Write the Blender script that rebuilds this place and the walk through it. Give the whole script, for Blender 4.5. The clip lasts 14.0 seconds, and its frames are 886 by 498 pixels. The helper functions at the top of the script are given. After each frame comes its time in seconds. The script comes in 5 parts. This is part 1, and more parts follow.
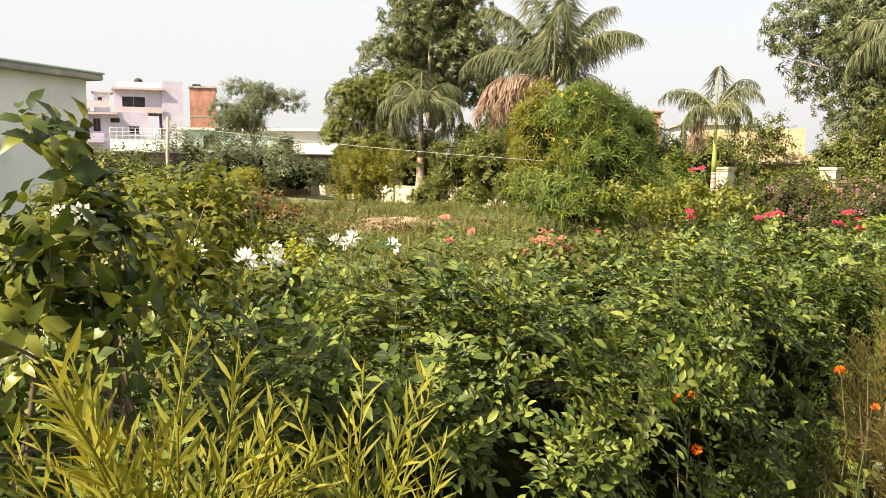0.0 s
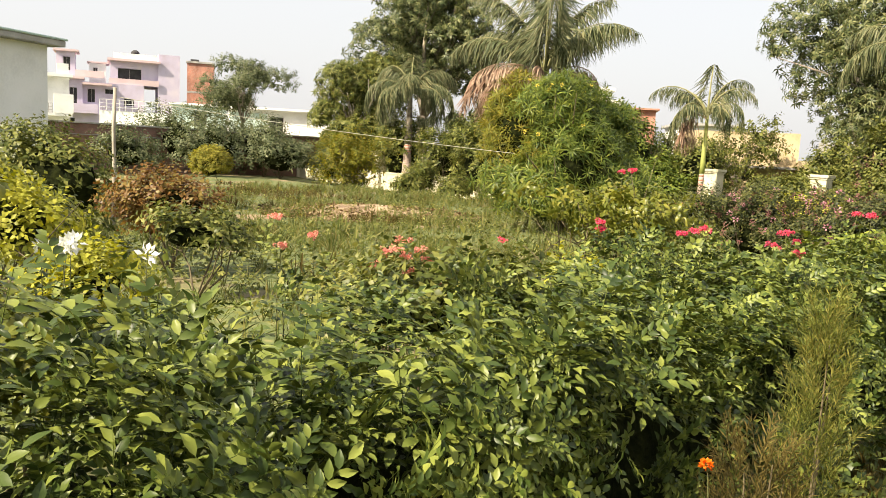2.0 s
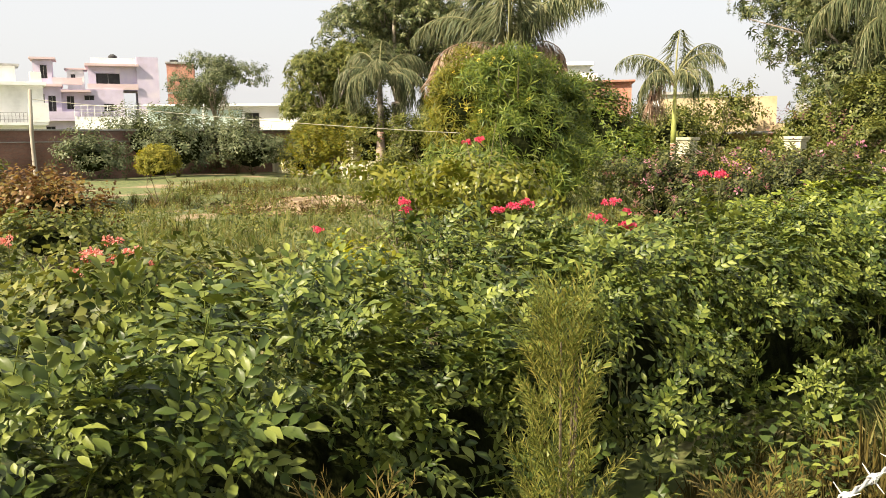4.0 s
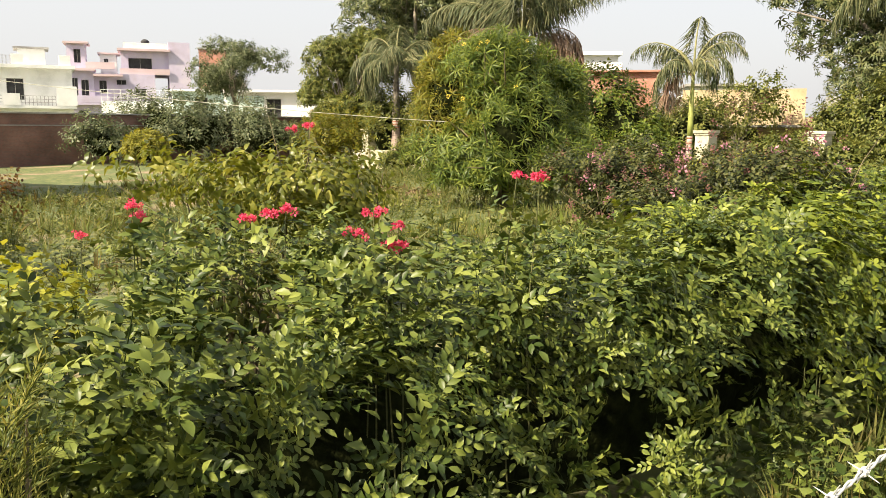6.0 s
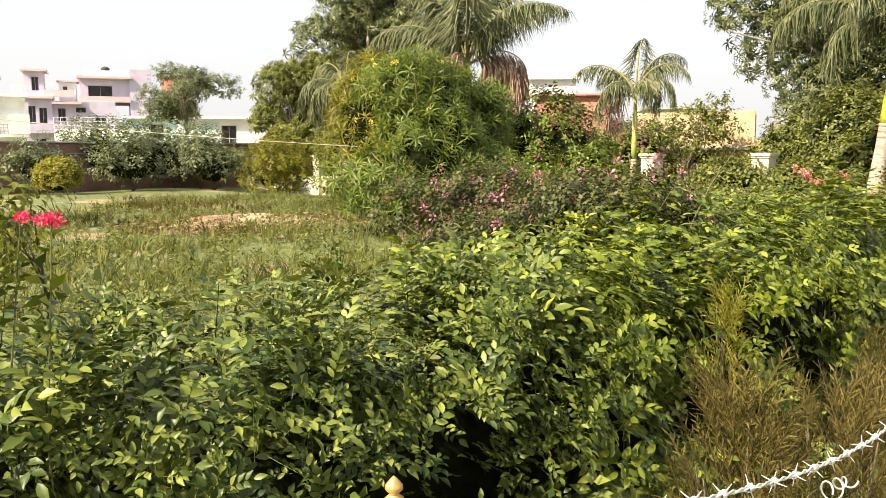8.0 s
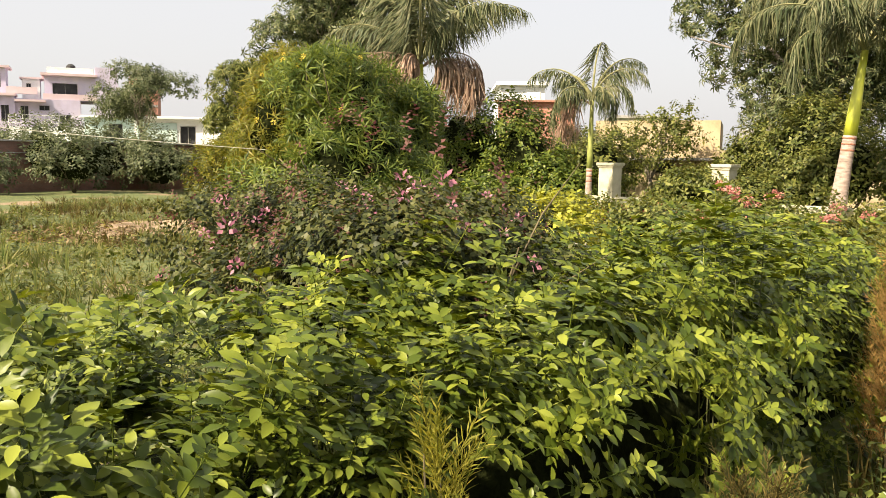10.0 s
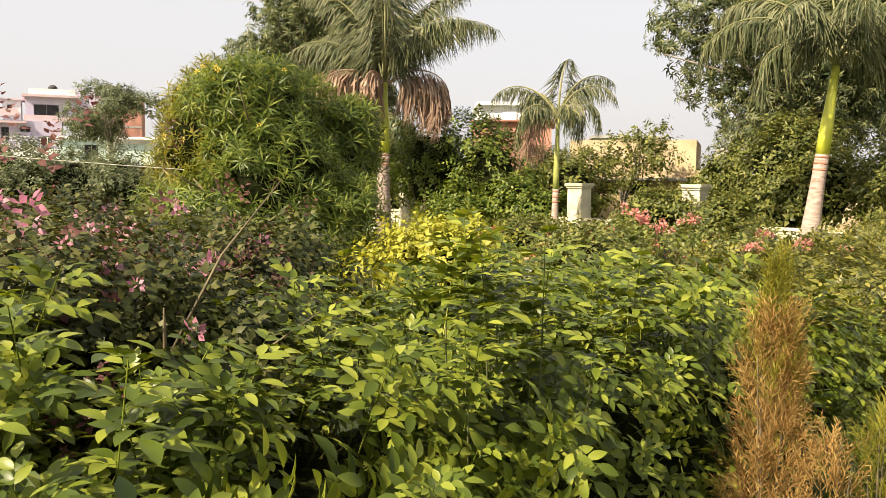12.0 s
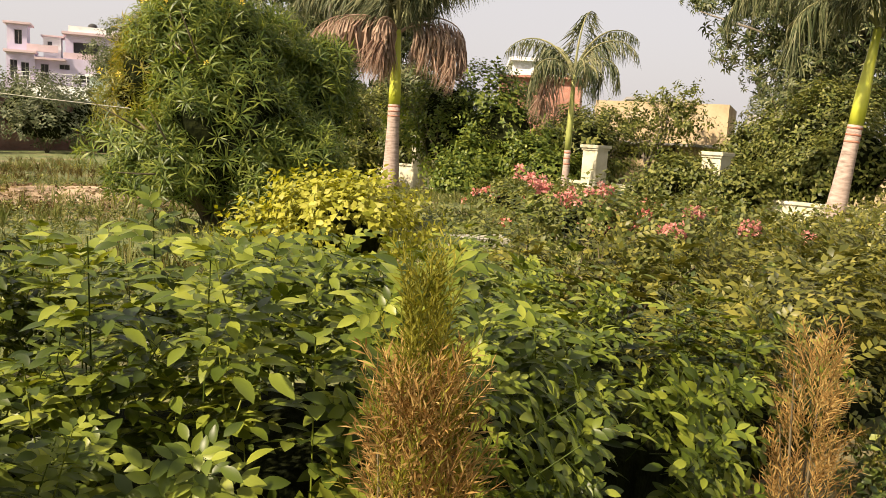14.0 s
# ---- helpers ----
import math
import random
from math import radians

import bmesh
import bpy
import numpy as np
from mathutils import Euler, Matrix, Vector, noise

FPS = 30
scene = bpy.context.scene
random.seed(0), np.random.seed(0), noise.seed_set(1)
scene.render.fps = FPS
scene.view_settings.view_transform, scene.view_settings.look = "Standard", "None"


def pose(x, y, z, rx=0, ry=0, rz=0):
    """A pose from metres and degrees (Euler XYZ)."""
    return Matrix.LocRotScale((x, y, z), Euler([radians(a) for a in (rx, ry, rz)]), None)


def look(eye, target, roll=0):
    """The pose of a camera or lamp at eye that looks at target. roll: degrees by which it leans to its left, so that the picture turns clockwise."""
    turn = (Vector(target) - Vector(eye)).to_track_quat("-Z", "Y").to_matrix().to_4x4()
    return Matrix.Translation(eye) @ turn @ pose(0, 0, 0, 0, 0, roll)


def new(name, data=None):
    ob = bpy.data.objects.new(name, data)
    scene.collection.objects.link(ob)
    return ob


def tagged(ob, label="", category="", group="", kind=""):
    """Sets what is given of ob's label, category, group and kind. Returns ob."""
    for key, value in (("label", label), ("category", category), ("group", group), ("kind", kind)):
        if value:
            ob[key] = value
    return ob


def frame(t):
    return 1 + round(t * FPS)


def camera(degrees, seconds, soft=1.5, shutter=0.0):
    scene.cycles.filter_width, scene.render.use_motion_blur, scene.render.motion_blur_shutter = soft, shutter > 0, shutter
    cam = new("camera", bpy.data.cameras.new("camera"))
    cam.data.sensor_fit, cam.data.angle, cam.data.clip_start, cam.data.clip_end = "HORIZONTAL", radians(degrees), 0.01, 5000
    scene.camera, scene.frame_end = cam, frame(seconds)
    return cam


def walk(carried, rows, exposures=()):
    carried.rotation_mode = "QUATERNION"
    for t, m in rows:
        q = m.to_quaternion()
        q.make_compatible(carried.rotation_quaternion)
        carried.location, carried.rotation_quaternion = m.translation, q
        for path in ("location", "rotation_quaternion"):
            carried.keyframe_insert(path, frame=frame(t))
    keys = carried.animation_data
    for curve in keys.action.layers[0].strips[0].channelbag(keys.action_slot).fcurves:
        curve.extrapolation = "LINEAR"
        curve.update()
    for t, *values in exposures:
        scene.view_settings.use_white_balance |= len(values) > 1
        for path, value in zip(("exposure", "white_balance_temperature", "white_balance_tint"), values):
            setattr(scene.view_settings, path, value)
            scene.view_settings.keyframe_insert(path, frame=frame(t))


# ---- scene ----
cam = camera(57.4, 14.0, soft=0.5)
PATH = [
    (0, (0.64, 0.482, 1.584), (0.6, 2.471, 1.376), 0.1),
    (0.5, (0.838, 0.719, 1.54), (0.82, 2.707, 1.325), -1.2),
    (1, (1.084, 0.961, 1.564), (1.042, 2.948, 1.34), 0.5),
    (1.5, (1.268, 1.215, 1.587), (1.224, 3.201, 1.359), 0.7),
    (2, (1.435, 1.463, 1.614), (1.403, 3.448, 1.378), 2.9),
    (2.5, (1.657, 1.61, 1.605), (1.666, 3.595, 1.359), 2.0),
    (3, (1.975, 1.792, 1.6), (1.983, 3.776, 1.349), 1.6),
    (3.2, (2.085, 1.882, 1.592), (2.099, 3.867, 1.341), 0.4),
    (5.3, (3.274, 2.957, 1.545), (3.167, 4.93, 1.234), 0.8),
    (5.5, (3.375, 3.073, 1.551), (3.271, 5.046, 1.243), 1.8),
    (6, (3.635, 3.294, 1.545), (3.521, 5.268, 1.25), 0.2),
    (6.5, (3.946, 3.479, 1.57), (3.799, 5.457, 1.318), -0.1),
    (7, (4.194, 3.711, 1.552), (4.04, 5.69, 1.31), -1.7),
    (7.5, (4.448, 4.018, 1.549), (4.366, 6.003, 1.314), 0.5),
    (8, (4.784, 4.264, 1.53), (4.733, 6.249, 1.296), -0.3),
    (8.2, (4.931, 4.415, 1.538), (4.886, 6.401, 1.304), 0.2),
    (10.3, (6.007, 6.044, 1.553), (6.025, 8.033, 1.34), 0.9),
    (10.5, (6.1, 6.149, 1.553), (6.132, 8.139, 1.35), 1.0),
    (11, (6.331, 6.427, 1.573), (6.398, 8.415, 1.363), 0.2),
    (11.5, (6.645, 6.666, 1.579), (6.683, 8.66, 1.417), 0.6),
    (12, (6.887, 6.989, 1.545), (6.908, 8.982, 1.376), 0.6),
    (12.5, (7.121, 7.357, 1.551), (7.205, 9.346, 1.361), 2.2),
    (12.7, (7.217, 7.469, 1.524), (7.345, 9.45, 1.288), 2.2),
    (12.9, (7.318, 7.591, 1.531), (7.469, 9.568, 1.268), 3.4),
    (13, (7.394, 7.621, 1.516), (7.531, 9.603, 1.281), 2.0),
    (13.5, (7.661, 7.795, 1.553), (7.697, 9.78, 1.312), 1.4),
    (14, (8.039, 8.189, 1.538), (7.969, 10.169, 1.26), 3.2),
]
EXPOSURES = [(0.0, 1.45, 6500, 9), (5.0, 1.38, 6480, 9), (6.0, 1.36, 6450, 9), (8.0, 1.55, 6460, 9), (10.5, 1.3, 6550, 11), (12.0, 1.32, 6640, 12), (13.0, 1.46, 6800, 13), (14.0, 1.1, 6750, 15)]
walk(cam, [(t, look(eye, target, roll)) for t, eye, target, roll in PATH], EXPOSURES)

# ---- world, sun and exposure ----
world = bpy.data.worlds.new("hazy_sky")
scene.world = world
world.use_nodes = True
wn, wl = world.node_tree.nodes, world.node_tree.links
wn.clear()
sky = wn.new("ShaderNodeTexSky")
sky.sky_type, sky.sun_disc = "NISHITA", False
SUN_AZ, SUN_EL = radians(-128), radians(42)   # azimuth from +y, clockwise
sky.sun_elevation, sky.sun_rotation = SUN_EL, SUN_AZ
sky.air_density, sky.dust_density, sky.ozone_density = 1.0, 6.0, 1.0
haze = wn.new("ShaderNodeMixRGB")
haze.inputs[0].default_value = 0.6
haze.inputs[2].default_value = (9.7, 9.45, 9.3, 1)
bg = wn.new("ShaderNodeBackground")
bg.inputs[1].default_value = 0.0525
wo = wn.new("ShaderNodeOutputWorld")
wl.new(sky.outputs[0], haze.inputs[1])
wl.new(haze.outputs[0], bg.inputs[0])
wl.new(bg.outputs[0], wo.inputs[0])
sun = new("sun", bpy.data.lights.new("sun", "SUN"))
sun.data.energy, sun.data.angle, sun.data.color = 4.9, radians(1.2), (1.0, 0.86, 0.64)
sun_dir = Vector((math.sin(SUN_AZ) * math.cos(SUN_EL), math.cos(SUN_AZ) * math.cos(SUN_EL), math.sin(SUN_EL)))
sun.matrix_world = look(sun_dir * 50, (0, 0, 0))


# ---- materials ----
def mat(name, rough=0.6, metal=0.0):
    m = bpy.data.materials.new(name)
    m.use_nodes = True
    n, l = m.node_tree.nodes, m.node_tree.links
    b = n["Principled BSDF"]
    b.inputs["Roughness"].default_value, b.inputs["Metallic"].default_value = rough, metal
    return m, n, l, b


def ramp(n, stops):
    r = n.new("ShaderNodeValToRGB")
    e = r.color_ramp.elements
    while len(e) < len(stops):
        e.new(0.5)
    for k, (p, c) in zip(e, stops):
        k.position, k.color = p, (*c, 1)
    return r


LEAF_DEPTH = 0.54   # fresh leaves reflect little


def leaf_mat(name, stops, rough=0.42, through_light=0.35, grain=9.0, depth=LEAF_DEPTH):
    """Leaf: the tone goes from leaf to leaf, with slow drifts over the plant; some light passes through."""
    m, n, l, b = mat(name, rough)
    b.inputs["Specular IOR Level"].default_value = 0.24
    geo, tex, obj = n.new("ShaderNodeNewGeometry"), n.new("ShaderNodeTexNoise"), n.new("ShaderNodeTexCoord")
    tex.inputs["Scale"].default_value, tex.inputs["Detail"].default_value = grain * 0.45, 3
    add = n.new("ShaderNodeMath")
    add.operation = "MULTIPLY_ADD"
    add.inputs[1].default_value = 0.46
    half = n.new("ShaderNodeMath")
    half.operation = "MULTIPLY"
    half.inputs[1].default_value = 0.68
    r = ramp(n, [(q, tuple(k * depth for k in c)) for q, c in stops])
    l.new(obj.outputs["Object"], tex.inputs["Vector"])
    l.new(tex.outputs[0], half.inputs[0])
    l.new(geo.outputs["Random Per Island"], add.inputs[0])
    l.new(half.outputs[0], add.inputs[2])
    l.new(add.outputs[0], r.inputs[0])
    l.new(r.outputs[0], b.inputs["Base Color"])
    tr = n.new("ShaderNodeBsdfTranslucent")
    hue = n.new("ShaderNodeHueSaturation")
    hue.inputs["Hue"].default_value, hue.inputs["Saturation"].default_value, hue.inputs["Value"].default_value = 0.485, 1.1, 1.35
    l.new(r.outputs[0], hue.inputs["Color"])
    l.new(hue.outputs[0], tr.inputs["Color"])
    mix = n.new("ShaderNodeMixShader")
    mix.inputs[0].default_value = through_light
    l.new(b.outputs[0], mix.inputs[1])
    l.new(tr.outputs[0], mix.inputs[2])
    l.new(mix.outputs[0], n["Material Output"].inputs[0])
    return m


def rough_mat(name, stops, scale=3.0, fine=40.0, rough=0.85, bump=0.3, metal=0.0, stretch=(1, 1, 1)):
    """Plaster, bark, soil, paint: colour over a slow and a fine noise, with relief."""
    m, n, l, b = mat(name, rough, metal)
    tc, mp = n.new("ShaderNodeTexCoord"), n.new("ShaderNodeMapping")
    mp.inputs["Scale"].default_value = stretch
    a, f = n.new("ShaderNodeTexNoise"), n.new("ShaderNodeTexNoise")
    a.inputs["Scale"].default_value, a.inputs["Detail"].default_value = scale, 6
    f.inputs["Scale"].default_value, f.inputs["Detail"].default_value = fine, 4
    add = n.new("ShaderNodeMath")
    add.operation = "MULTIPLY_ADD"
    add.inputs[1].default_value = 0.35
    sub = n.new("ShaderNodeMath")
    sub.operation = "MULTIPLY_ADD"
    sub.inputs[1].default_value, sub.inputs[2].default_value = 1.5, -0.42
    r = ramp(n, stops)
    l.new(tc.outputs["Object"], mp.inputs[0])
    l.new(mp.outputs[0], a.inputs["Vector"])
    l.new(mp.outputs[0], f.inputs["Vector"])
    l.new(a.outputs[0], sub.inputs[0])
    l.new(f.outputs[0], add.inputs[0])
    l.new(sub.outputs[0], add.inputs[2])
    l.new(add.outputs[0], r.inputs[0])
    l.new(r.outputs[0], b.inputs["Base Color"])
    bp = n.new("ShaderNodeBump")
    bp.inputs["Strength"].default_value, bp.inputs["Distance"].default_value = bump, 0.02
    l.new(add.outputs[0], bp.inputs["Height"])
    l.new(bp.outputs[0], b.inputs["Normal"])
    return m


def brick_mat(name, c1, c2, joint, size=4.0):
    m, n, l, b = mat(name, 0.9)
    tc, mp, br, no = n.new("ShaderNodeTexCoord"), n.new("ShaderNodeMapping"), n.new("ShaderNodeTexBrick"), n.new("ShaderNodeTexNoise")
    mp.inputs["Rotation"].default_value = (radians(90), 0, 0)
    br.inputs["Color1"].default_value, br.inputs["Color2"].default_value, br.inputs["Mortar"].default_value = (*c1, 1), (*c2, 1), (*joint, 1)
    br.inputs["Scale"].default_value = size
    br.inputs["Mortar Size"].default_value = 0.015
    no.inputs["Scale"].default_value, no.inputs["Detail"].default_value = 0.8, 8
    mx = n.new("ShaderNodeMixRGB")
    mx.blend_type = "OVERLAY"
    mx.inputs[0].default_value = 0.75
    l.new(tc.outputs["Object"], mp.inputs[0])
    l.new(mp.outputs[0], br.inputs["Vector"])
    l.new(tc.outputs["Object"], no.inputs["Vector"])
    l.new(br.outputs[0], mx.inputs[1])
    l.new(no.outputs[0], mx.inputs[2])
    l.new(mx.outputs[0], b.inputs["Base Color"])
    return m


HEDGE_LEAF = leaf_mat("hedge_leaf", [(0.2, (0.02, 0.042, 0.008)), (0.48, (0.086, 0.13, 0.026)), (0.65, (0.215, 0.265, 0.05)), (0.88, (0.4, 0.45, 0.095))], 0.42, 0.12)
OLIVE_LEAF = leaf_mat("olive_hedge_leaf", [(0.25, (0.0546, 0.0659, 0.013)), (0.48, (0.142, 0.154, 0.0281)), (0.65, (0.252, 0.25, 0.0432)), (0.85, (0.459, 0.415, 0.0808))], 0.4, 0.24)
BOUG_LEAF = leaf_mat("bougainvillea_leaf", [(0.25, (0.02, 0.032, 0.009)), (0.5, (0.07, 0.09, 0.022)), (0.85, (0.24, 0.24, 0.07))], 0.5, 0.25)
BROAD_LEAF = leaf_mat("broad_hedge_leaf", [(0.2, (0.024, 0.046, 0.008)), (0.48, (0.12, 0.172, 0.021)), (0.65, (0.25, 0.31, 0.036)), (0.85, (0.47, 0.52, 0.075))], 0.38, 0.22)
TWIG = rough_mat("twig_bark", [(0.2, (0.06, 0.045, 0.025)), (0.8, (0.16, 0.13, 0.07))], 8, 60)
STALK = rough_mat("green_stalk", [(0.2, (0.05, 0.06, 0.018)), (0.8, (0.12, 0.12, 0.04))], 8, 60)
# near-black: the shade inside hedges and bushes is put into this colour
SHADE_CORE = rough_mat("shade_core", [(0.25, (0.006, 0.008, 0.003)), (0.75, (0.02, 0.024, 0.007))], 12, 70, bump=1.0)
MOSSY = leaf_mat("mossy_feathery_leaf", [(0.25, (0.07, 0.09, 0.016)), (0.5, (0.22, 0.26, 0.045)), (0.85, (0.48, 0.43, 0.1))], 0.65, 0.3)
GRASS = leaf_mat("grass_blade", [(0.2, (0.08, 0.13, 0.026)), (0.55, (0.21, 0.25, 0.06)), (0.9, (0.46, 0.4, 0.15))], 0.6, 0.3)
STRAW = leaf_mat("dry_fallen_leaf", [(0.2, (0.1, 0.06, 0.03)), (0.5, (0.27, 0.18, 0.09)), (0.85, (0.5, 0.38, 0.2))], 0.8, 0.15)
DRY = leaf_mat("dry_foliage", [(0.2, (0.28, 0.15, 0.045)), (0.5, (0.56, 0.33, 0.1)), (0.85, (0.78, 0.56, 0.2))], 0.75, 0.25)
FEATHER = leaf_mat("feathery_leaf", [(0.2, (0.14, 0.17, 0.02)), (0.5, (0.31, 0.31, 0.035)), (0.85, (0.55, 0.49, 0.07))], 0.6, 0.35)
OLEANDER = leaf_mat("oleander_leaf", [(0.2, (0.038, 0.084, 0.02)), (0.5, (0.16, 0.235, 0.042)), (0.85, (0.42, 0.48, 0.085))], 0.4, 0.35)
OLEANDER_Y = leaf_mat("yellowing_leaf", [(0.2, (0.115, 0.154, 0.0195)), (0.55, (0.253, 0.264, 0.0325)), (0.9, (0.483, 0.396, 0.052))], 0.45, 0.35)
MANGO = leaf_mat("mango_leaf", [(0.25, (0.034, 0.058, 0.02)), (0.5, (0.12, 0.16, 0.058)), (0.85, (0.4, 0.41, 0.18))], 0.4, 0.28)
SHRUB = leaf_mat("shrub_leaf", [(0.25, (0.05, 0.075, 0.016)), (0.5, (0.155, 0.19, 0.038)), (0.85, (0.44, 0.44, 0.12))], 0.45, 0.3)
BLUE_LEAF = leaf_mat("grey_green_leaf", [(0.25, (0.06, 0.09, 0.035)), (0.5, (0.16, 0.2, 0.09)), (0.85, (0.38, 0.4, 0.22))], 0.5, 0.3)
RED_LEAF = leaf_mat("reddish_leaf", [(0.2, (0.08, 0.055, 0.016)), (0.5, (0.26, 0.13, 0.035)), (0.85, (0.42, 0.34, 0.09))], 0.45, 0.3)
GOLD_LEAF = leaf_mat("golden_leaf", [(0.25, (0.25, 0.29, 0.03)), (0.5, (0.52, 0.53, 0.055)), (0.85, (0.78, 0.76, 0.13))], 0.5, 0.35)
HIBISCUS = leaf_mat("hibiscus_leaf", [(0.2, (0.08, 0.11, 0.016)), (0.55, (0.22, 0.25, 0.035)), (0.9, (0.45, 0.43, 0.08))], 0.35, 0.35)
DULL = leaf_mat("fading_feathery_leaf", [(0.25, (0.051, 0.044, 0.0112)), (0.5, (0.128, 0.1, 0.0224)), (0.85, (0.281, 0.216, 0.056))], 0.7, 0.25)
DARK_HIB = leaf_mat("dark_broad_leaf", [(0.25, (0.03, 0.06, 0.016)), (0.5, (0.09, 0.13, 0.028)), (0.85, (0.36, 0.38, 0.07))], 0.35, 0.25)
PALM = leaf_mat("palm_leaflet", [(0.25, (0.078, 0.111, 0.049)), (0.5, (0.169, 0.202, 0.091)), (0.85, (0.442, 0.429, 0.224))], 0.5, 0.25)
PALM_DRY = leaf_mat("dead_palm_leaflet", [(0.2, (0.38, 0.24, 0.16)), (0.55, (0.62, 0.43, 0.31)), (0.9, (0.78, 0.62, 0.47))], 0.8, 0.2)
PINK = leaf_mat("bougainvillea_bract", [(0.2, (0.36, 0.13, 0.19)), (0.55, (0.5, 0.22, 0.28)), (0.9, (0.6, 0.38, 0.42))], 0.7, 0.35, depth=0.85)
BRACT_DULL = leaf_mat("faded_bract", [(0.2, (0.16, 0.06, 0.055)), (0.55, (0.26, 0.11, 0.1)), (0.9, (0.38, 0.22, 0.17))], 0.75, 0.3)
RED = leaf_mat("scarlet_petal", [(0.2, (0.66, 0.05, 0.09)), (0.55, (0.8, 0.09, 0.16)), (0.9, (0.85, 0.16, 0.25))], 0.6, 0.3, depth=0.85)
SALMON = leaf_mat("salmon_petal", [(0.2, (0.7, 0.2, 0.15)), (0.6, (0.8, 0.32, 0.25)), (0.9, (0.85, 0.45, 0.36))], 0.6, 0.3, depth=0.85)
SALMON_PALE = leaf_mat("faded_rose_petal", [(0.2, (0.55, 0.2, 0.17)), (0.6, (0.68, 0.3, 0.25)), (0.9, (0.75, 0.42, 0.34))], 0.7, 0.3, depth=0.85)
WHITE_PETAL = leaf_mat("white_petal", [(0.2, (0.72, 0.74, 0.66)), (0.9, (0.85, 0.85, 0.8))], 0.6, 0.3, depth=0.85)
ORANGE = leaf_mat("marigold_petal", [(0.2, (0.85, 0.14, 0.005)), (0.9, (0.92, 0.26, 0.01))], 0.7, 0.25, depth=0.85)
YELLOW_PETAL = leaf_mat("yellow_petal", [(0.2, (0.8, 0.6, 0.06)), (0.9, (0.85, 0.72, 0.2))], 0.6, 0.3, depth=0.85)
# almost no sheen, so the added cores stay as dark as shade
SHADE_CORE.node_tree.nodes["Principled BSDF"].inputs["Specular IOR Level"].default_value = 0.03
BARK = rough_mat("tree_bark", [(0.2, (0.1, 0.08, 0.06)), (0.5, (0.2, 0.17, 0.13)), (0.85, (0.34, 0.3, 0.25))], 3, 30, bump=0.8)
PALM_BARK = rough_mat("painted_palm_bark", [(0.2, (0.2, 0.15, 0.12)), (0.5, (0.34, 0.26, 0.22)), (0.85, (0.45, 0.36, 0.31))], 4, 40, bump=0.5, stretch=(1, 1, 4))
PALM_BAND = rough_mat("rust_red_band", [(0.2, (0.3, 0.1, 0.06)), (0.8, (0.42, 0.2, 0.13))], 5, 40)
CROWNSHAFT = rough_mat("green_crownshaft", [(0.2, (0.3, 0.36, 0.03)), (0.5, (0.42, 0.45, 0.04)), (0.85, (0.5, 0.5, 0.08))], 2, 20, rough=0.4, bump=0.1, stretch=(1, 1, 0.3))
SHAFT_PALE = rough_mat("pale_green_crownshaft", [(0.2, (0.22, 0.25, 0.06)), (0.5, (0.34, 0.36, 0.1)), (0.85, (0.45, 0.44, 0.16))], 2, 20, rough=0.5, bump=0.1, stretch=(1, 1, 0.3))
CREAM = rough_mat("cream_wall_paint", [(0.15, (0.36, 0.33, 0.23)), (0.5, (0.54, 0.5, 0.37)), (0.85, (0.62, 0.58, 0.46))], 2, 25, bump=0.25)
OCHRE = rough_mat("ochre_plaster", [(0.15, (0.26, 0.19, 0.11)), (0.5, (0.42, 0.33, 0.2)), (0.85, (0.5, 0.41, 0.27))], 0.8, 12, bump=0.25)
WHITE = rough_mat("whitewash", [(0.15, (0.6, 0.6, 0.58)), (0.5, (0.76, 0.76, 0.74)), (0.85, (0.82, 0.81, 0.8))], 0.7, 14, bump=0.15)
LILAC = rough_mat("lilac_paint", [(0.15, (0.46, 0.4, 0.5)), (0.5, (0.53, 0.475, 0.62)), (0.85, (0.62, 0.56, 0.65))], 0.6, 12, bump=0.15)
PINK_TRIM = rough_mat("pink_trim_paint", [(0.15, (0.55, 0.42, 0.44)), (0.85, (0.62, 0.5, 0.52))], 0.6, 12, bump=0.1)
GREY = rough_mat("weathered_concrete", [(0.15, (0.2, 0.19, 0.18)), (0.5, (0.32, 0.31, 0.29)), (0.85, (0.45, 0.43, 0.4))], 1.2, 20, bump=0.4)
TEAL = rough_mat("pale_teal_paint", [(0.15, (0.42, 0.55, 0.51)), (0.85, (0.52, 0.62, 0.58))], 0.8, 12, bump=0.1)
BRICK_RED = brick_mat("red_brick", (0.42, 0.19, 0.13), (0.35, 0.15, 0.105), (0.4, 0.3, 0.25))
BRICK_DARK = brick_mat("old_dark_brick", (0.2, 0.1, 0.075), (0.15, 0.085, 0.065), (0.17, 0.13, 0.11))
DARK_VOID = rough_mat("dark_opening", [(0.2, (0.02, 0.02, 0.022)), (0.8, (0.05, 0.05, 0.05))], 2, 20)
STEEL = rough_mat("galvanised_wire", [(0.2, (0.5, 0.5, 0.5)), (0.8, (0.75, 0.75, 0.74))], 30, 200, rough=0.5, metal=0.55, bump=0.1)
POST_RED = rough_mat("orange_red_enamel", [(0.2, (0.5, 0.06, 0.02)), (0.5, (0.66, 0.09, 0.03)), (0.85, (0.7, 0.14, 0.06))], 12, 90, rough=0.45, bump=0.06)
GOLD = rough_mat("gold_paint", [(0.2, (0.36, 0.22, 0.07)), (0.5, (0.52, 0.35, 0.13)), (0.85, (0.6, 0.44, 0.2))], 14, 90, rough=0.42, metal=0.45, bump=0.08)
